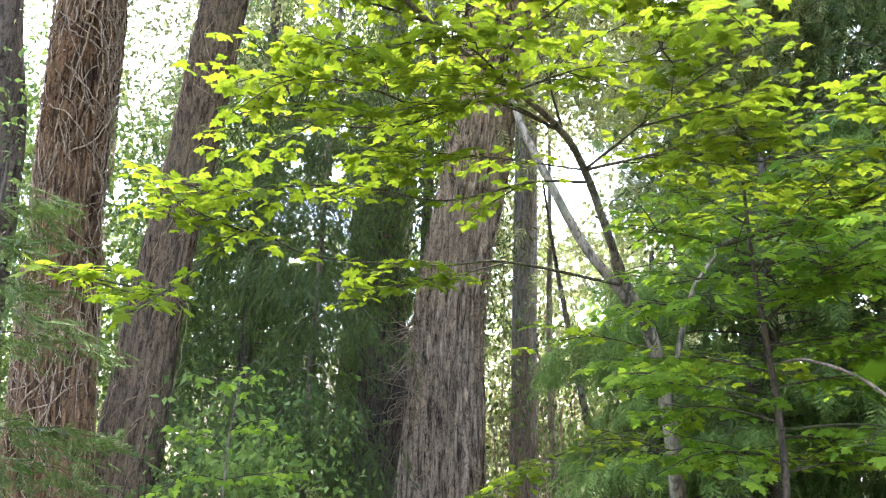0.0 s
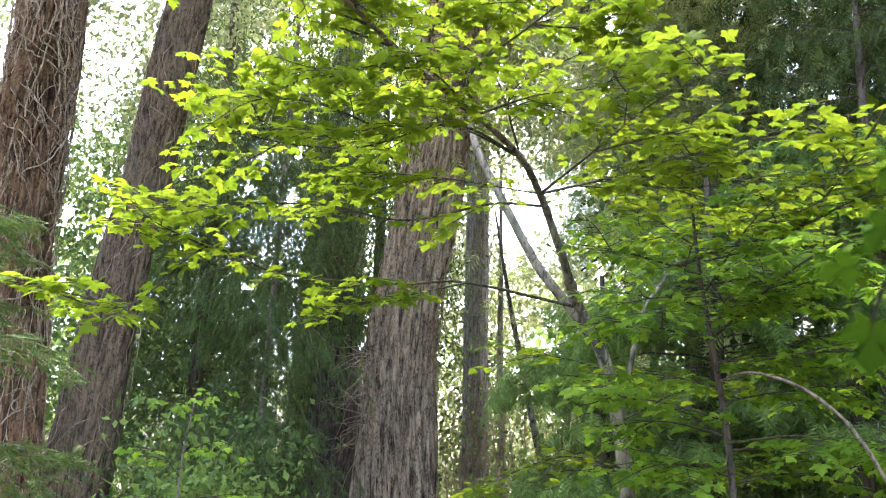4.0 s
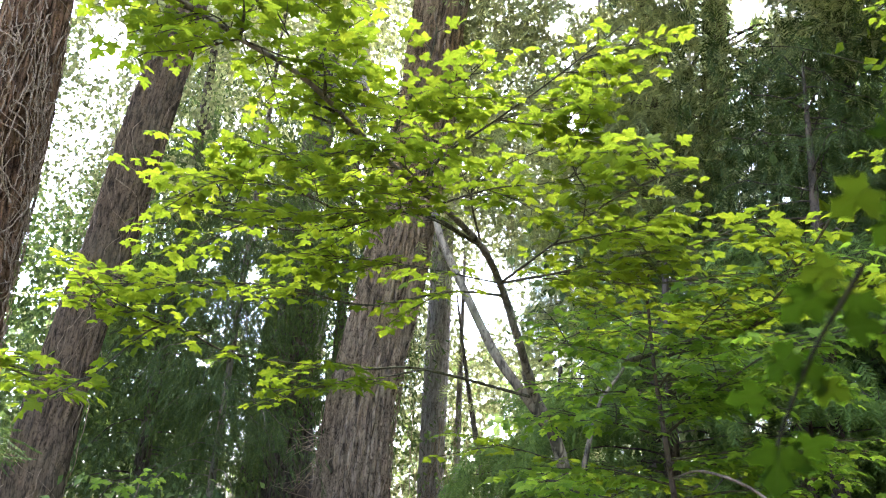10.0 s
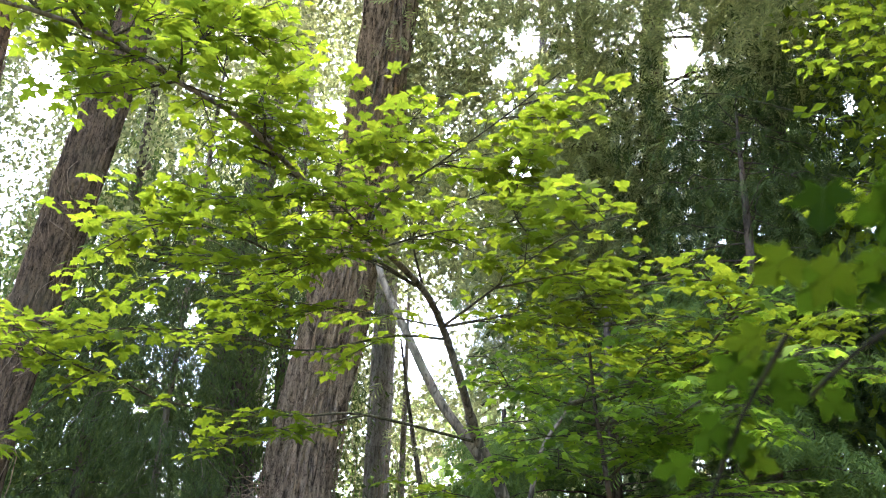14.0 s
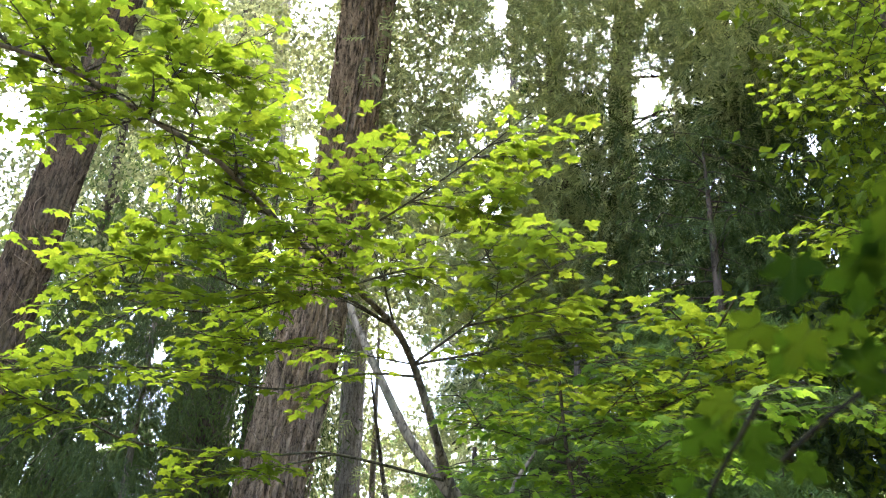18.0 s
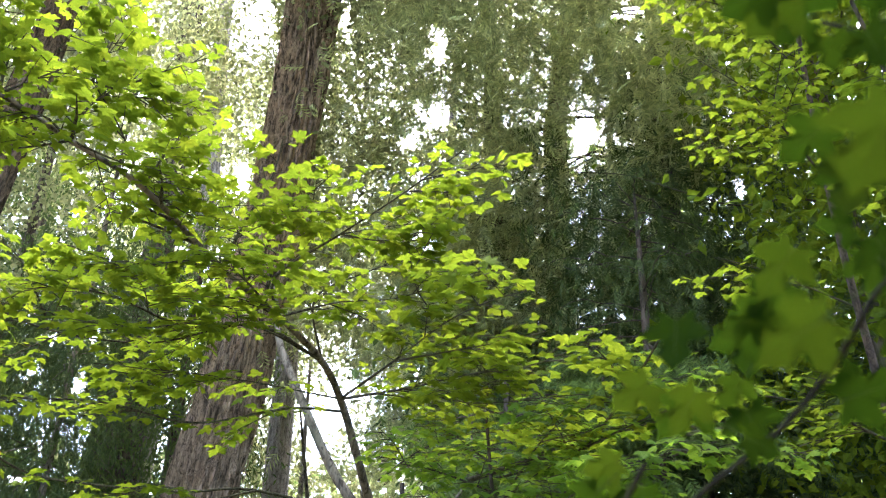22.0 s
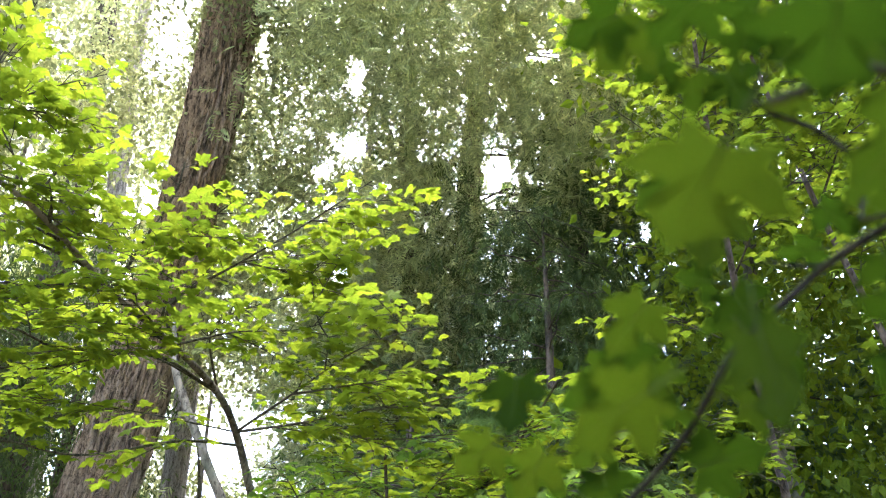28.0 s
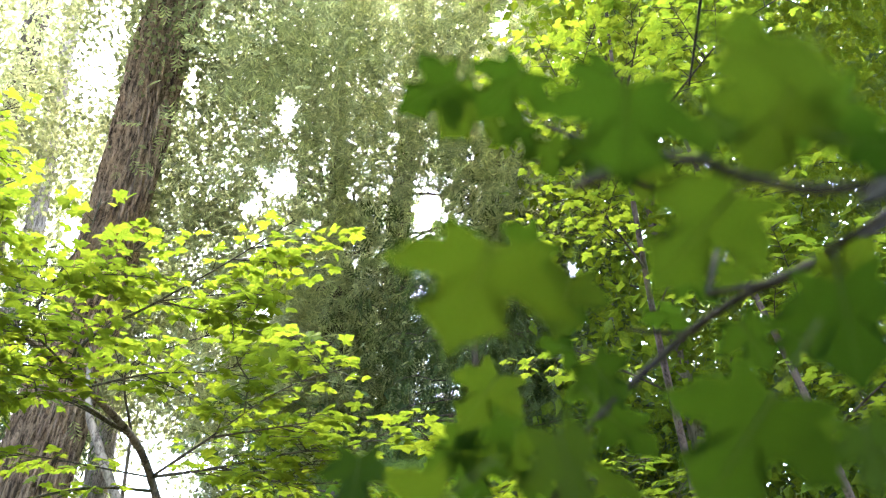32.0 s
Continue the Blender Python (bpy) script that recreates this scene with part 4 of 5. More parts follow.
M1 = tree_root("maple", 15.5, 6.5, "understorey maple with bright yellow-green leaves on long arching branches", "maples")
maple(M1, [
    (((15.3, -2.8, 6.5), (14.0, 6.2, 6.5), (12.1, 10.3, 6.4), (11.5, 12, 6.3)), (0.07, 0.06, 0.05, 0.042)),
    (((13.0, 8.3, 6.45), (11.6, 10.2, 6.4), (9.3, 13.1, 6.5), (7.0, 17.1, 6.7), (5.6, 19.6, 6.9), (4.7, 21.5, 7.1), (4.0, 25, 7.6)), (0.036, 0.036, 0.034, 0.031, 0.028, 0.014)),
    (((14.9, 3.4, 6.5), (16.3, 9.8, 6.7), (18.2, 13, 6.9), (18.5, 17, 7.2)), (0.024, 0.017, 0.012, 0.005)),
], [
    (((12.1, 10.3, 6.4), (10.8, 14.2, 6.1), (9.4, 17.8, 5.95), (7.9, 20.2, 5.55), (4.6, 22.9, 5.05), (0.1, 25.7, 4.65), (-6.4, 30.0, 4.31), (-11.9, 31.8, 4.16), (-17.2, 33.3, 4.07), (-21.9, 33.5, 4.02), (-26.2, 33.2, 4.08)), 0.034, 0.5, 0.14, 0.36),
    (((-6.4, 30.0, 4.31), (-8.8, 33.3, 4.26), (-11.5, 35.7, 4.26)), 0.008, 0.1, 0.11, 0.38),
    (((-11.9, 31.8, 4.16), (-14.8, 30.6, 4.07), (-18.4, 29.4, 4.02)), 0.007, 0.1, 0.11, 0.34),
    (((-11.9, 31.8, 4.16), (-11.2, 34.3, 4.21), (-7.8, 36.8, 4.36), (-3.6, 38.9, 4.46)), 0.008, 0.1, 0.11, 0.4),
    (((-17.2, 33.3, 4.07), (-17.3, 35.4, 4.12), (-16.4, 38.1, 4.17)), 0.007, 0.05, 0.11, 0.38),
    (((-6.4, 30.0, 4.31), (-4.8, 32.9, 4.46), (-1.6, 35.2, 4.66)), 0.008, 0.1, 0.11, 0.38),
    (((-21.9, 33.5, 4.02), (-23.8, 34.8, 4.08), (-25.0, 37.1, 4.18)), 0.007, 0.05, 0.11, 0.38),
    (((-11.5, 35.7, 4.26), (-10.8, 38.4, 4.37), (-9.8, 41.7, 4.47)), 0.007, 0.05, 0.11, 0.4),
    (((-26.2, 33.2, 4.08), (-27.9, 36.0, 4.18), (-28.4, 39.1, 4.28)), 0.007, 0.05, 0.11, 0.4),
    (((-17.2, 33.3, 4.07), (-20.3, 35.9, 4.17), (-21.8, 40.6, 4.38)), 0.007, 0.05, 0.11, 0.4),
    (((0.1, 25.7, 4.65), (1.4, 29.1, 4.65), (2.9, 32.3, 4.65), (3.3, 34.6, 4.71)), 0.01, 0.15, 0.11, 0.36),
    (((4.6, 22.9, 5.05), (4.0, 25.5, 4.95), (8.5, 28.8, 4.75), (12.8, 31.6, 4.65), (18.0, 34.9, 4.55)), 0.011, 0.2, 0.11, 0.36),
    (((1.4, 29.1, 4.65), (4.8, 30.5, 4.60), (8.2, 33.4, 4.55)), 0.007, 0.1, 0.11, 0.34),
    (((0.1, 25.7, 4.65), (-3.2, 25.6, 4.51), (-6.3, 24.8, 4.41), (-9.4, 23.9, 4.36)), 0.008, 0.15, 0.11, 0.36),
    (((4.6, 22.9, 5.05), (1.6, 23.8, 4.85), (-2.1, 23.4, 4.65)), 0.008, 0.1, 0.11, 0.36),
    (((7.9, 20.2, 5.55), (7.0, 24.2, 5.25), (10.3, 26.2, 5.05), (13.7, 27.4, 4.95)), 0.009, 0.25, 0.12, 0.36),
    (((4.0, 25.5, 4.95), (5.9, 27.6, 4.85), (7.5, 29.9, 4.80)), 0.007, 0.1, 0.12, 0.34),
    (((9.4, 17.8, 5.95), (13.0, 20.5, 5.25), (16.7, 23.2, 4.75), (20.0, 24.7, 4.45), (23.4, 25.5, 4.25)), 0.011, 0.25, 0.11, 0.36),
    (((13.0, 20.5, 5.25), (17.1, 21.3, 4.85), (21.1, 22.0, 4.55), (24.0, 22.6, 4.35)), 0.008, 0.1, 0.11, 0.36),
    (((9.4, 17.8, 5.95), (13.8, 18.7, 5.25), (18.6, 19.8, 4.75), (22.6, 20.3, 4.45), (27.5, 21.9, 4.25)), 0.011, 0.2, 0.11, 0.38),
    (((13.8, 18.7, 5.25), (18.6, 17.9, 4.85), (23.3, 18.2, 4.55), (26.4, 18.4, 4.35)), 0.008, 0.1, 0.11, 0.38),
    (((16.7, 23.2, 4.75), (14.6, 25.2, 4.70), (13.7, 28.6, 4.65)), 0.007, 0.1, 0.12, 0.34),
    (((18.4, 12.9, 5.75), (22.6, 14.2, 5.25), (26.0, 14.8, 4.85), (29.8, 18.9, 4.46), (32.0, 21.7, 4.26)), 0.02, 0.45, 0.11, 0.36),
    (((26.0, 14.8, 4.85), (29.8, 16.4, 4.56), (33.6, 17.6, 4.36)), 0.009, 0.1, 0.11, 0.38),
    (((12.3, 12.7, 6.05), (15.4, 14.9, 5.65), (19.3, 16.0, 5.35), (23.1, 16.3, 5.05)), 0.008, 0.1, 0.11, 0.4),
    (((7.9, 20.2, 5.55), (3.0, 22.1, 5.05), (-1.8, 21.4, 4.75), (-5.5, 20.0, 4.61)), 0.009, 0.3, 0.12, 0.36),
    (((-1.8, 21.4, 4.75), (-6.8, 22.8, 4.56), (-11.4, 22.5, 4.41), (-14.9, 20.0, 4.36)), 0.008, 0.15, 0.11, 0.36),
    (((-11.9, 31.8, 4.16), (-7.5, 31.2, 4.21), (-2.3, 31.0, 4.36)), 0.006, 0.1, 0.11, 0.36),
    (((-17.2, 33.3, 4.07), (-13.7, 35.9, 4.17), (-9.9, 38.2, 4.26)), 0.006, 0.05, 0.11, 0.36),
    (((-21.9, 33.5, 4.02), (-19.6, 35.1, 4.17), (-17.5, 37.4, 4.27)), 0.006, 0.05, 0.11, 0.36),
    (((-6.4, 30.0, 4.31), (-2.4, 28.7, 4.46), (1.6, 28.0, 4.60)), 0.006, 0.1, 0.11, 0.36),
    (((-11.9, 31.8, 4.16), (-14.6, 32.9, 4.07), (-17.8, 31.3, 4.02), (-20.8, 29.8, 3.97)), 0.006, 0.1, 0.11, 0.36),
    (((-11.5, 35.7, 4.26), (-7.0, 35.1, 4.46), (-2.6, 32.8, 4.56)), 0.006, 0.05, 0.11, 0.36),
    (((8.5, 28.8, 4.75), (12.0, 28.6, 4.70), (15.9, 29.7, 4.65)), 0.006, 0.1, 0.11, 0.34),
    (((4.6, 22.9, 5.05), (8.7, 24.2, 4.95), (12.9, 24.7, 4.85), (16.7, 25.9, 4.75)), 0.008, 0.15, 0.11, 0.36),
    (((12.1, 10.3, 6.4), (4.4, 11.7, 5.8), (-0.5, 11.3, 5.2), (-8.5, 11.4, 4.8), (-13.4, 12.6, 4.5), (-18.2, 8.2, 4.3), (-24.5, 9.2, 4.3)), 0.012, 0.45, 0.13, 0.3),
    (((4.4, 11.7, 5.8), (0, 10.5, 5.1), (-6, 9.2, 4.7)), 0.008, 0.45, 0.11, 0.3),
    (((9.6, 17.0, 6.0), (6, 17, 5.3), (0, 15.6, 4.9), (-6, 16.2, 4.7), (-12, 15.6, 4.5), (-18, 14.5, 4.4)), 0.011, 0.2, 0.12, 0.36),
    (((7.9, 20.2, 5.55), (2.9, 22.2, 5.0), (-4.1, 20.2, 4.8), (-12.3, 20.4, 4.6), (-17.5, 23.5, 4.5)), 0.011, 0.25, 0.11, 0.4),
    (((9.4, 17.8, 5.95), (2, 18.6, 5.0), (-7, 18.5, 4.7)), 0.007, 0.3, 0.12, 0.4),
    (((-13.4, 12.6, 4.5), (-17, 13.8, 4.35), (-19, 15.2, 4.3)), 0.006, 0.2, 0.11, 0.26),
    (((-18.2, 8.2, 4.3), (-21, 8.6, 4.25), (-25.5, 9.0, 4.2)), 0.006, 0.05, 0.09, 0.24),
    (((-10.2, 20.3, 4.65), (-13, 24, 4.5), (-16, 25.2, 4.4)), 0.006, 0.1, 0.11, 0.26),
    (((4.6, 22.9, 5.05), (0, 26, 4.5), (-6, 25, 4.4), (-11, 25.5, 4.3)), 0.008, 0.15, 0.11, 0.38),
    (((14, 6.2, 6.5), (10, 7, 6.1), (5.5, 6, 5.8)), 0.008, 0.2, 0.16, 0.34),
    (((14.9, 3, 6.5), (19, 5, 6.0), (23, 5, 5.6)), 0.009, 0.1, 0.12, 0.4),
    (((15, 0, 6.5), (11, 0.5, 6.0), (6, -1.5, 5.8)), 0.009, 0.1, 0.13, 0.4),
    (((15, -1, 6.5), (19, -0.5, 5.8), (24, 0, 5.4)), 0.009, 0.1, 0.12, 0.4),
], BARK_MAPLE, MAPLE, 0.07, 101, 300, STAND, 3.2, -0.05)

M2 = tree_root("maple", 21.6, 5, "slim young maple with layered mid-green leaves", "maples")
maple(M2, [(((21.5, -1.1, 5.0), (20.5, 8.4, 5.0), (20.0, 12.2, 5.0), (19.6, 17, 5.1)), (0.028, 0.022, 0.016, 0.008))], [
    (((20.3, 9, 5), (25, 11, 4.6), (30, 12, 4.3)), 0.009, 0.1, 0.10, 0.4),
    (((20.0, 12.2, 5), (16, 13.5, 4.8), (12.5, 14, 4.7)), 0.008, 0.1, 0.11, 0.4),
    (((20.7, 6, 5), (26, 7, 4.6), (31, 7, 4.4)), 0.009, 0.1, 0.10, 0.42),
    (((21, 3, 5), (17, 4, 4.8), (13, 4, 4.7)), 0.008, 0.1, 0.11, 0.4),
    (((20.5, 8, 5), (27, 13, 4.3), (35, 15, 4.0)), 0.01, 0.1, 0.10, 0.42),
    (((21.2, 1.5, 5), (26, 2, 4.7), (31, 1, 4.5)), 0.009, 0.1, 0.10, 0.42),
    (((21.3, 0, 5), (17, 0, 4.8), (14, -1.5, 4.7)), 0.008, 0.1, 0.11, 0.4),
    (((20.2, 11, 5), (24, 16, 4.6), (29, 18.5, 4.3)), 0.008, 0.1, 0.10, 0.4),
    (((20.5, 8, 5), (16, 9, 4.7), (13, 9.5, 4.6)), 0.008, 0.1, 0.11, 0.4),
    *[(((21.3 - 0.1 * e, e, 5), (21.3 + 0.5 * w, e + 0.8, 5.1), (21.3 + w, e + 0.3, 5.3)), 0.008, 0.1, 0.11, 0.42)
      for e, w in ((-1, 7), (-0.5, -6), (1, 10), (2, -8), (4, 8), (5, -9), (6.5, 11), (9.5, 7), (10, -7), (11.5, 10), (13, 6), (14, -6))],
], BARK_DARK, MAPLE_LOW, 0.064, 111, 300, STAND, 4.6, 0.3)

M3 = tree_root("maple", 46, 5.6, "maple sapling with bright green leaves on slim stems", "maples")
maple(M3, [(((46, -4, 5.6), (45, 15, 5.4), (44.5, 28, 5.3), (45, 42, 5.4), (46, 50, 5.8)), (0.035, 0.03, 0.024, 0.016, 0.008)),
           (((56, -4, 5.0), (53.5, 18, 4.9), (51, 30, 5.0), (49, 40, 5.3)), (0.03, 0.025, 0.02, 0.01))], [
    (((44.6, 30, 5.3), (41, 36, 5.0), (37.5, 39, 4.9)), 0.008, 0.1, 0.11, 0.36),
    (((44.8, 36, 5.3), (41, 42, 5.2), (39, 46, 5.2)), 0.008, 0.1, 0.11, 0.36),
    (((45, 40, 5.3), (48, 45, 5.2), (50, 50, 5.3)), 0.008, 0.1, 0.11, 0.36),
    (((45, 42, 5.4), (44, 47, 5.3), (42, 51, 5.4)), 0.008, 0.05, 0.11, 0.36),
    (((51, 30, 5.0), (55, 35, 4.7), (60, 38, 4.6)), 0.008, 0.1, 0.11, 0.4),
    (((49, 40, 5.3), (55, 43, 5.0), (61, 44, 4.9)), 0.008, 0.1, 0.11, 0.4),
    (((52, 25, 5), (57, 28, 4.7), (63, 30, 4.6)), 0.008, 0.1, 0.11, 0.4),
    (((44.6, 27, 5.3), (48, 31, 5.0), (53, 33, 4.9)), 0.008, 0.1, 0.12, 0.36),
    (((44.8, 22, 5.4), (40, 25, 5.0), (36.5, 26.5, 4.8)), 0.008, 0.35, 0.13, 0.34),
    (((45, 14, 5.4), (40, 17, 4.9), (35, 18, 4.6)), 0.009, 0.1, 0.10, 0.42),
    (((53.5, 18, 4.9), (59, 21, 4.6), (65, 22, 4.5)), 0.009, 0.1, 0.10, 0.42),
], BARK_DARK, LIT_COPY, 0.06, 121, 300, STAND, 5.2, 0.1)

M4 = tree_root("maple", -13, 8, "small maple seedling with bright leaves under the hemlock", "maples")
maple(M4, [(((-13, -9, 8.0), (-13, -1, 8.0), (-12.6, 3.5, 8.1)), (0.016, 0.012, 0.006))], [
    (((-13, -1.5, 8), (-14.5, 0, 7.8), (-16.5, 0.2, 7.7)), 0.006, 0.1, 0.14, 0.3),
    (((-13, 0, 8), (-11, 0.8, 7.8), (-9.5, 0.2, 7.7)), 0.006, 0.1, 0.14, 0.3),
    (((-12.8, 2, 8), (-13.5, 3.0, 7.8), (-15, 3.2, 7.7)), 0.005, 0.1, 0.14, 0.26),
    (((-12.6, 3, 8), (-11.8, 3.8, 7.9), (-11, 4, 7.8)), 0.005, 0.1, 0.14, 0.26),
    (((-13, -3, 8), (-11, -2.6, 7.7), (-9, -3, 7.6)), 0.006, 0.1, 0.13, 0.34),
    (((-13, -3, 8), (-15, -2.8, 7.7), (-17, -3.5, 7.6)), 0.006, 0.1, 0.13, 0.34),
], BARK_MAPLE, MAPLE_LOW, 0.065, 141, 60, STAND, 2.2, 0.6)

# bare arching branch
arch = [at(29.9, -0.3, 3.9), at(26.8, 4.0, 3.9), at(23.1, 5.7, 4.1), at(21, 5.4, 4.9)]
arch = [np.array((2.35, 3.1, 0.0)), np.array((2.2, 3.25, 0.8))] + arch
bare_branch = thing("bare_branch", arch[0], "bare arching pale brown branch without leaves", "branch")
v, f = tube(smooth_line(arch, 0.05), (0.011, 0.01, 0.008, 0.0065, 0.004), 8)
part("branch", v, f, DEADWOOD, bare_branch)

# ---------------------------------------------------------------- maple branch close to the camera
NB = thing("near_maple", foot(80, 1.6), "maple sapling with broad green leaves close to the path", "tree", "maples")
near_lines = [
    ((85.0, 31.0, 0.95), (80.0, 30.2, 0.487), (74.9, 29.6, 0.516), (71.6, 29.4, 0.529), (67.6, 29.2, 0.540), (63.4, 28.2, 0.540), (61.0, 27.0, 0.522), (57.0, 24.5, 0.486), (52.9, 20.6, 0.499), (47.1, 16.3, 0.519), (42.3, 13.2, 0.488), (37.9, 10.2, 0.524)),
    ((85.0, 31.0, 0.95), (72.5, 29.5, 0.474), (69.0, 33.0, 0.519), (67.0, 36.2, 0.516), (64.7, 38.2, 0.512), (62.8, 41.3, 0.509), (60.0, 43.1, 0.515)),
    ((85.0, 31.0, 0.95), (94.0, 29.5, 0.327), (92.0, 30.4, 0.327), (88.6, 32.0, 0.323), (86.2, 34.8, 0.315), (84.2, 37.1, 0.309), (77.5, 38.6, 0.303)),
    ((63.4, 28.2, 0.540), (61.5, 28.8, 0.535), (60.0, 29.6, 0.521)),
    ((37.8, 15.0, 0.464), (35.6, 12.1, 0.474), (33.1, 8.8, 0.495), (30.5, 3.8, 0.517), (29.3, 0.9, 0.529)),
]
near_radii = (0.0032, 0.0024, 0.0028, 0.0014, 0.002)
nstem = [foot(80, 1.6), np.array(at(80, 0, 1.3)), np.array(at(80, 38, 0.95)), np.array(at(84, 62, 1.3)), np.array((0.75, 0.2, 3.7))]
v, f = tube(smooth_line(nstem, 0.05), (0.014, 0.012, 0.009, 0.007, 0.003), 10)
part("stem", v, f, NEAR_TWIG_SHADED, NB)
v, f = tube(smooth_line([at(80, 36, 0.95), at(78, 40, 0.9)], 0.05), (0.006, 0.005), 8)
part("branch", v, f, NEAR_TWIG_SHADED, NB)
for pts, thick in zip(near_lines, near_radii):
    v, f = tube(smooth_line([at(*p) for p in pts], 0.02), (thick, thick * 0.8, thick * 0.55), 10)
    part("branch", v, f, NEAR_TWIG_SHADED, NB)
sv, sf = tube(np.array([(0.03, -0.62, 0.10), (0.015, -0.3, 0.02), (0, 0, -0.025), (0, 0.3, -0.02), (0, 0.6, -0.04), (0, 0.9, -0.09)]), (0.016, 0.014, 0.013, 0.01, 0.006, 0.002), 6)
stalk_me = mesh_of("stalk", sv, sf, STALK)
near_me = mesh_of("leaf", LEAF_FINE[0], LEAF_FINE[1], NEARLEAF_SHADED, True)
# leaves branch by branch: bearing, rise, distance, width, and the way the tip hangs (0 right, 90 up)
LEAVES_CLOSE = (
    (77.7, 36.1, 0.243, 0.035, 205),
    (84.9, 39.5, 0.297, 0.035, 215),
    (102.8, 34.8, 0.250, 0.020, -60),
    (82.2, 33.2, 0.317, 0.036, 200),
    (71.8, 24.2, 0.277, 0.030, -85),
    (77.4, 22.7, 0.328, 0.042, 215),
    (82.6, 26.2, 0.365, 0.034, -110),
    (89.4, 34.9, 0.346, 0.026, 170),
    (76.7, 21.4, 0.382, 0.021, -95),
    (80.8, 20.0, 0.360, 0.022, -90),
    (93.4, 31.8, 0.324, 0.020, -40),
    (89.1, 35.5, 0.327, 0.027, -150),
    (69.8, 46.1, 0.363, 0.028, 190),
    (60.7, 46.2, 0.411, 0.030, 200),
    (60.3, 24.1, 0.266, 0.030, 200),
)
LEAVES_BRANCH = (
    (56.2, 36.3, 0.481, 0.031, 200),
    (59.1, 32.7, 0.463, 0.032, -120),
    (49.8, 26.1, 0.476, 0.034, 205),
    (46.4, 23.7, 0.490, 0.033, 190),
    (40.4, 18.4, 0.510, 0.038, 215),
    (58.4, 27.1, 0.500, 0.030, -70),
    (51.0, 23.7, 0.497, 0.027, -100),
    (51.8, 21.6, 0.498, 0.025, -30),
    (44.2, 19.6, 0.536, 0.027, 220),
    (45.1, 16.8, 0.536, 0.033, -80),
    (54.2, 18.2, 0.500, 0.041, 10),
    (58.2, 21.0, 0.477, 0.031, -20),
    (55.6, 29.7, 0.507, 0.025, 160),
    (60.8, 23.9, 0.462, 0.030, -60),
    (57.1, 32.3, 0.515, 0.032, 250),
    (56.4, 26.0, 0.532, 0.031, -100),
    (48.2, 25.1, 0.542, 0.036, 200),
    (46.2, 22.8, 0.536, 0.038, -110),
)
LEAVES_HIGH = (
    (58.7, 43.7, 0.488, 0.023, 190),
    (60.7, 41.4, 0.489, 0.023, -110),
    (63.8, 40.5, 0.493, 0.026, -80),
    (57.1, 45.7, 0.518, 0.025, 160),
    (66.9, 43.1, 0.478, 0.022, 60),
    (69.6, 41.2, 0.482, 0.025, 30),
    (60.3, 48.0, 0.389, 0.027, 180),
    (66.1, 44.6, 0.515, 0.027, 150),
    (76.3, 38.3, 0.450, 0.029, -60),
    (65.9, 37.9, 0.514, 0.022, -120),
    (65.4, 30.9, 0.535, 0.027, -60),
    (67.3, 26.8, 0.539, 0.030, -80),
    (70.7, 25.9, 0.526, 0.026, -40),
    (62.2, 29.5, 0.548, 0.026, 170),
    (75.8, 28.7, 0.508, 0.027, 30),
    (71.9, 25.4, 0.545, 0.027, -60),
    (67.7, 30.8, 0.535, 0.025, 120),
)
LEAVES_LOW = (
    (37.8, 20.5, 0.463, 0.030, -150),
    (34.3, 15.0, 0.482, 0.026, 190),
    (32.5, 12.4, 0.482, 0.029, 215),
    (30.6, 7.8, 0.494, 0.029, 225),
    (27.7, 5.3, 0.505, 0.027, 190),
    (32.8, 6.7, 0.506, 0.022, -60),
    (34.1, 5.6, 0.508, 0.022, -20),
    (29.5, 0.1, 0.530, 0.036, -100),
    (32.3, 1.8, 0.530, 0.025, 20),
    (37.0, 10.2, 0.476, 0.023, 0),
    (43.5, 24.6, 0.396, 0.029, -100),
    (41.6, 19.0, 0.468, 0.032, -130),
    (47.4, 24.6, 0.475, 0.030, 200),
    (52.1, 28.3, 0.441, 0.034, -140),
    (33.3, 13.6, 0.520, 0.027, 190),
    (36.3, 12.0, 0.523, 0.030, -100),
    (39.9, 9.7, 0.526, 0.024, -40),
    (46.1, 15.7, 0.492, 0.025, -30),
)
rng = np.random.default_rng(131)
for b, e, d, w, turn in (*LEAVES_CLOSE, *LEAVES_BRANCH, *LEAVES_HIGH, *LEAVES_LOW):
    p = at(b, e, d)
    away = (p - STAND) / d
    right = np.cross(away, (0, 0, 1))
    right /= np.linalg.norm(right)
    up = np.cross(right, away)
    tip = right * math.cos(radians(turn)) + up * math.sin(radians(turn)) + away * rng.uniform(-0.5, 0.5)
    normal = away * rng.uniform(0.5, 1.0) + np.array((0, 0, 0.9)) + rng.normal(0, 0.25, 3)
    ob = new("leaf", near_me)
    ob.parent = NB
    fr = frames_of(tip[None], normal[None])[0]
    m = np.eye(4)
    m[:3, :3] = (fr * w).T
    m[:3, 3] = p - 0.35 * w * tip - np.array(NB.location)
    ob.matrix_local = Matrix(m.tolist())
    stalk = new("stalk", stalk_me)
    stalk.parent = ob

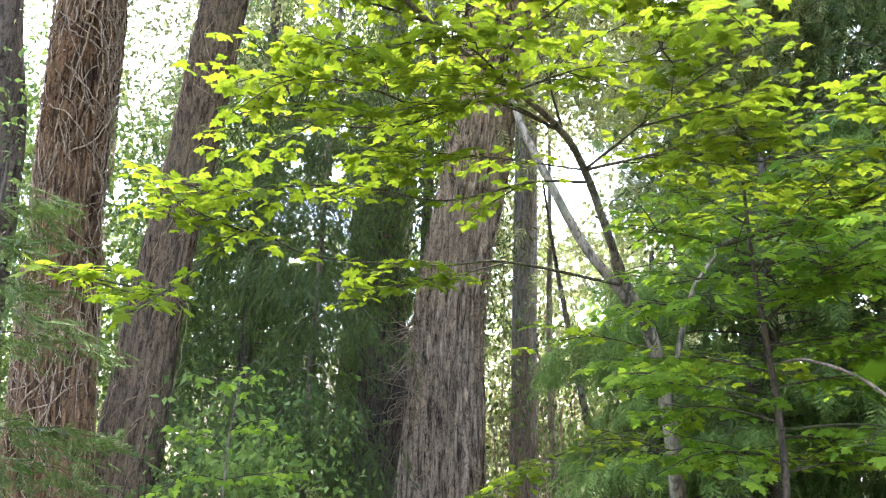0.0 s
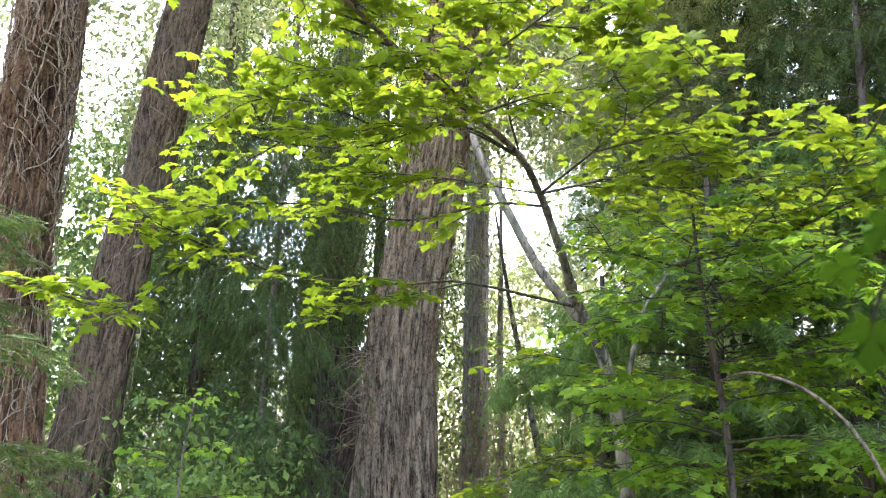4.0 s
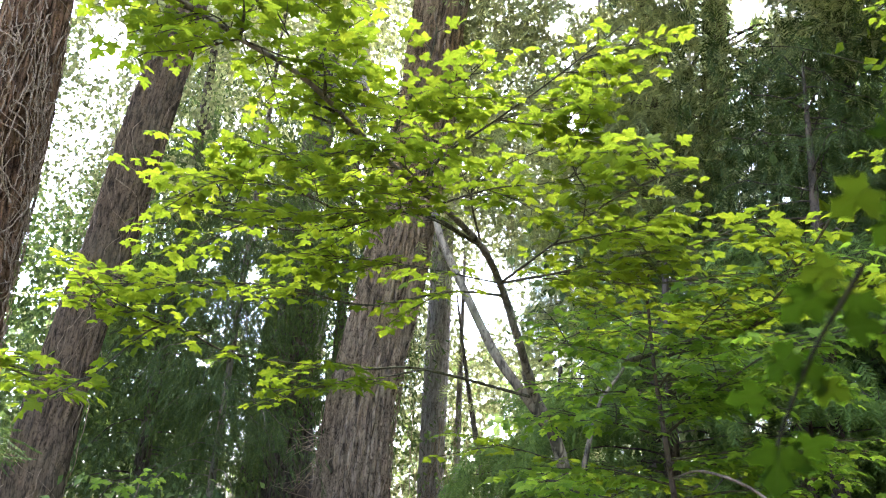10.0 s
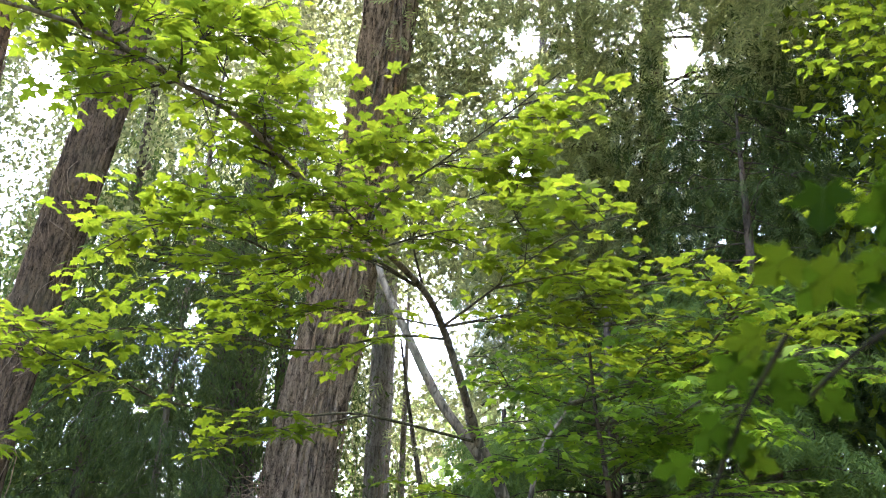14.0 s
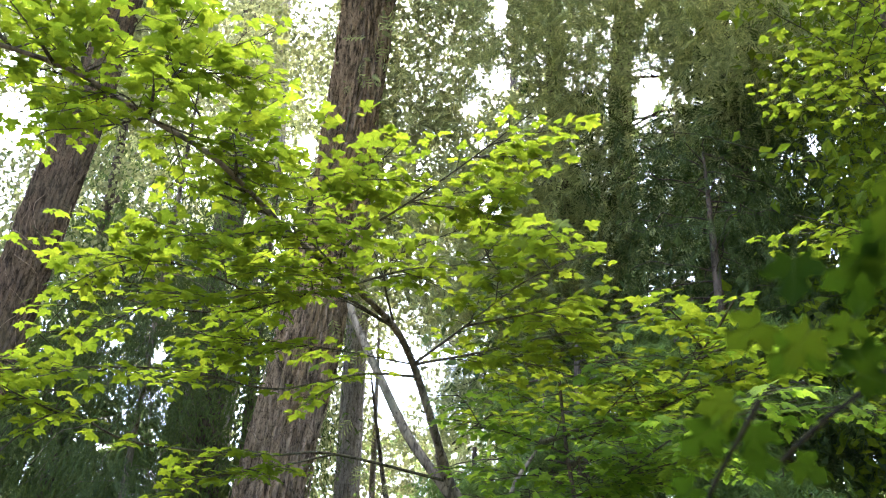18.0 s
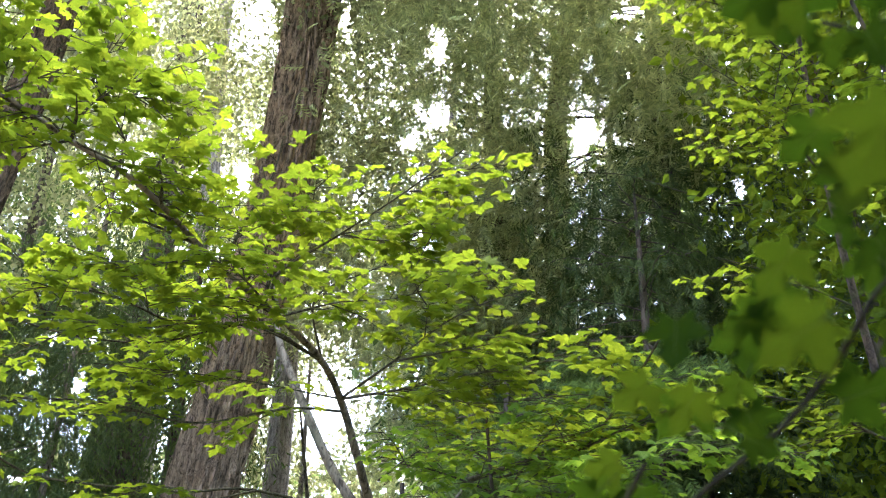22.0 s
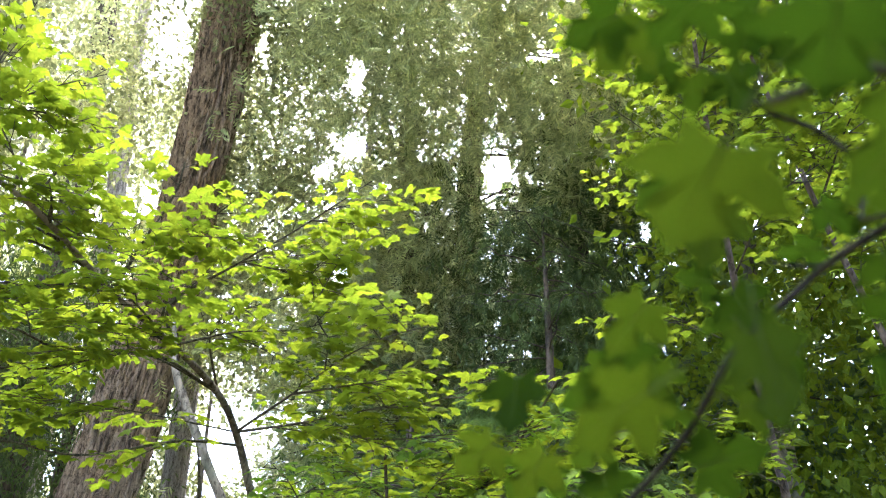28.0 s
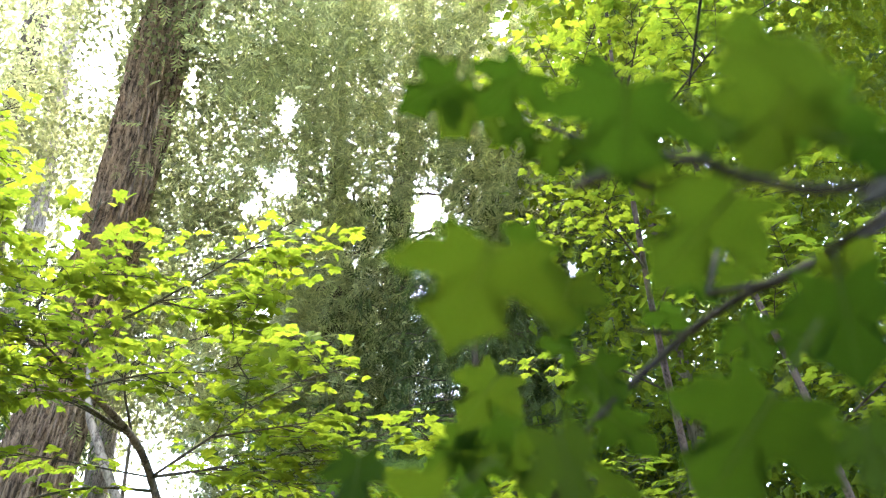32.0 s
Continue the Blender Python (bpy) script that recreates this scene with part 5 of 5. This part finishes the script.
# its crown, unseen, added above the walker's head to shade the near leaves
rng = np.random.default_rng(132)
n = 1700
p = np.column_stack([rng.uniform(-1.0, 2.4, n), rng.uniform(-1.2, 1.9, n), rng.uniform(2.7, 3.9, n)])
az, el, _ = polar_of(p)
p = p[el > 57]
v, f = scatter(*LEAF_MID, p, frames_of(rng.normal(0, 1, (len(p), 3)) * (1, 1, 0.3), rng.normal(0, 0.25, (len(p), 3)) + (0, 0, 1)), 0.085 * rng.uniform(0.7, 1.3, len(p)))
part("foliage", v, f, NEARLEAF_SHADED, NB, "", "stuff", False)
for k in range(14):
    a, z = 2.4 * k, 2.75 + 0.07 * k
    q = np.array((0.66 + 0.01 * k, 0.12, z - 0.12))
    out = np.array((math.cos(a), math.sin(a), 0.25))
    v, f = tube(smooth_line([q, q + 0.5 * out, q + 1.1 * out - (0, 0, 0.05)], 0.08), (0.005, 0.0025), 6)
    part("branch", v, f, NEAR_TWIG_SHADED, NB)

# ---------------------------------------------------------------- woods all round, those behind the walker unseen and added to dim the light
rng = np.random.default_rng(7)
n = 16000
az, el, d = rng.uniform(80, 316, n), rng.uniform(-5, 34, n), rng.uniform(8, 22, n)
keep = blob(az, el, 0.25, 3) > 0.1
az, el, d = az[keep], el[keep], d[keep]
v, f = scatter(*OVAL, ats(az, el, d), frames_of(rng.normal(0, 1, (len(az), 3)), rng.normal(0, 1, (len(az), 3))), 0.45 * rng.uniform(0.6, 1.4, len(az)))
far = np.random.default_rng(8)
n2 = 26000
az2, el2, d2 = far.uniform(-70, 105, n2), far.uniform(-4, 13, n2), far.uniform(27, 36, n2)
v2, f2 = scatter(*OVAL, ats(az2, el2, d2), frames_of(far.normal(0, 1, (n2, 3)), far.normal(0, 1, (n2, 3))), 0.42 * far.uniform(0.6, 1.4, n2))
far_trees = new("distant_woods", mesh_of("distant_woods", v2, f2, WOODS, False))
tagged(far_trees, "distant green woodland closing the view between trunks", "woods", "", "stuff")
woods = new("far_woods", mesh_of("far_woods", v, f, WOODS, False))
tagged(woods, "unseen foliage added behind the path to dim the light", "woods", "", "stuff")

# an unseen canopy, added overhead and behind to dim the light from above
rng = np.random.default_rng(9)
n = 24000
p = np.column_stack([rng.uniform(-14, 14, n), rng.uniform(-16, 9, n), rng.uniform(11, 15, n)])
az, el, _ = polar_of(p)
keep = (el > np.where((az > -50) & (az < 85), 57, 30)) & (blob(p[:, 0] * 3, p[:, 1] * 3, 0.3, 17) > 0.0)
p = p[keep]
v, f = scatter(*OVAL, p, frames_of(rng.normal(0, 1, (len(p), 3)), rng.normal(0, 0.5, (len(p), 3)) + (0, 0, 1)), 0.3 * rng.uniform(0.6, 1.4, len(p)))
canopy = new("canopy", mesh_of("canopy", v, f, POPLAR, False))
tagged(canopy, "unseen leaf canopy added overhead to dim the sky light", "canopy", "", "stuff")
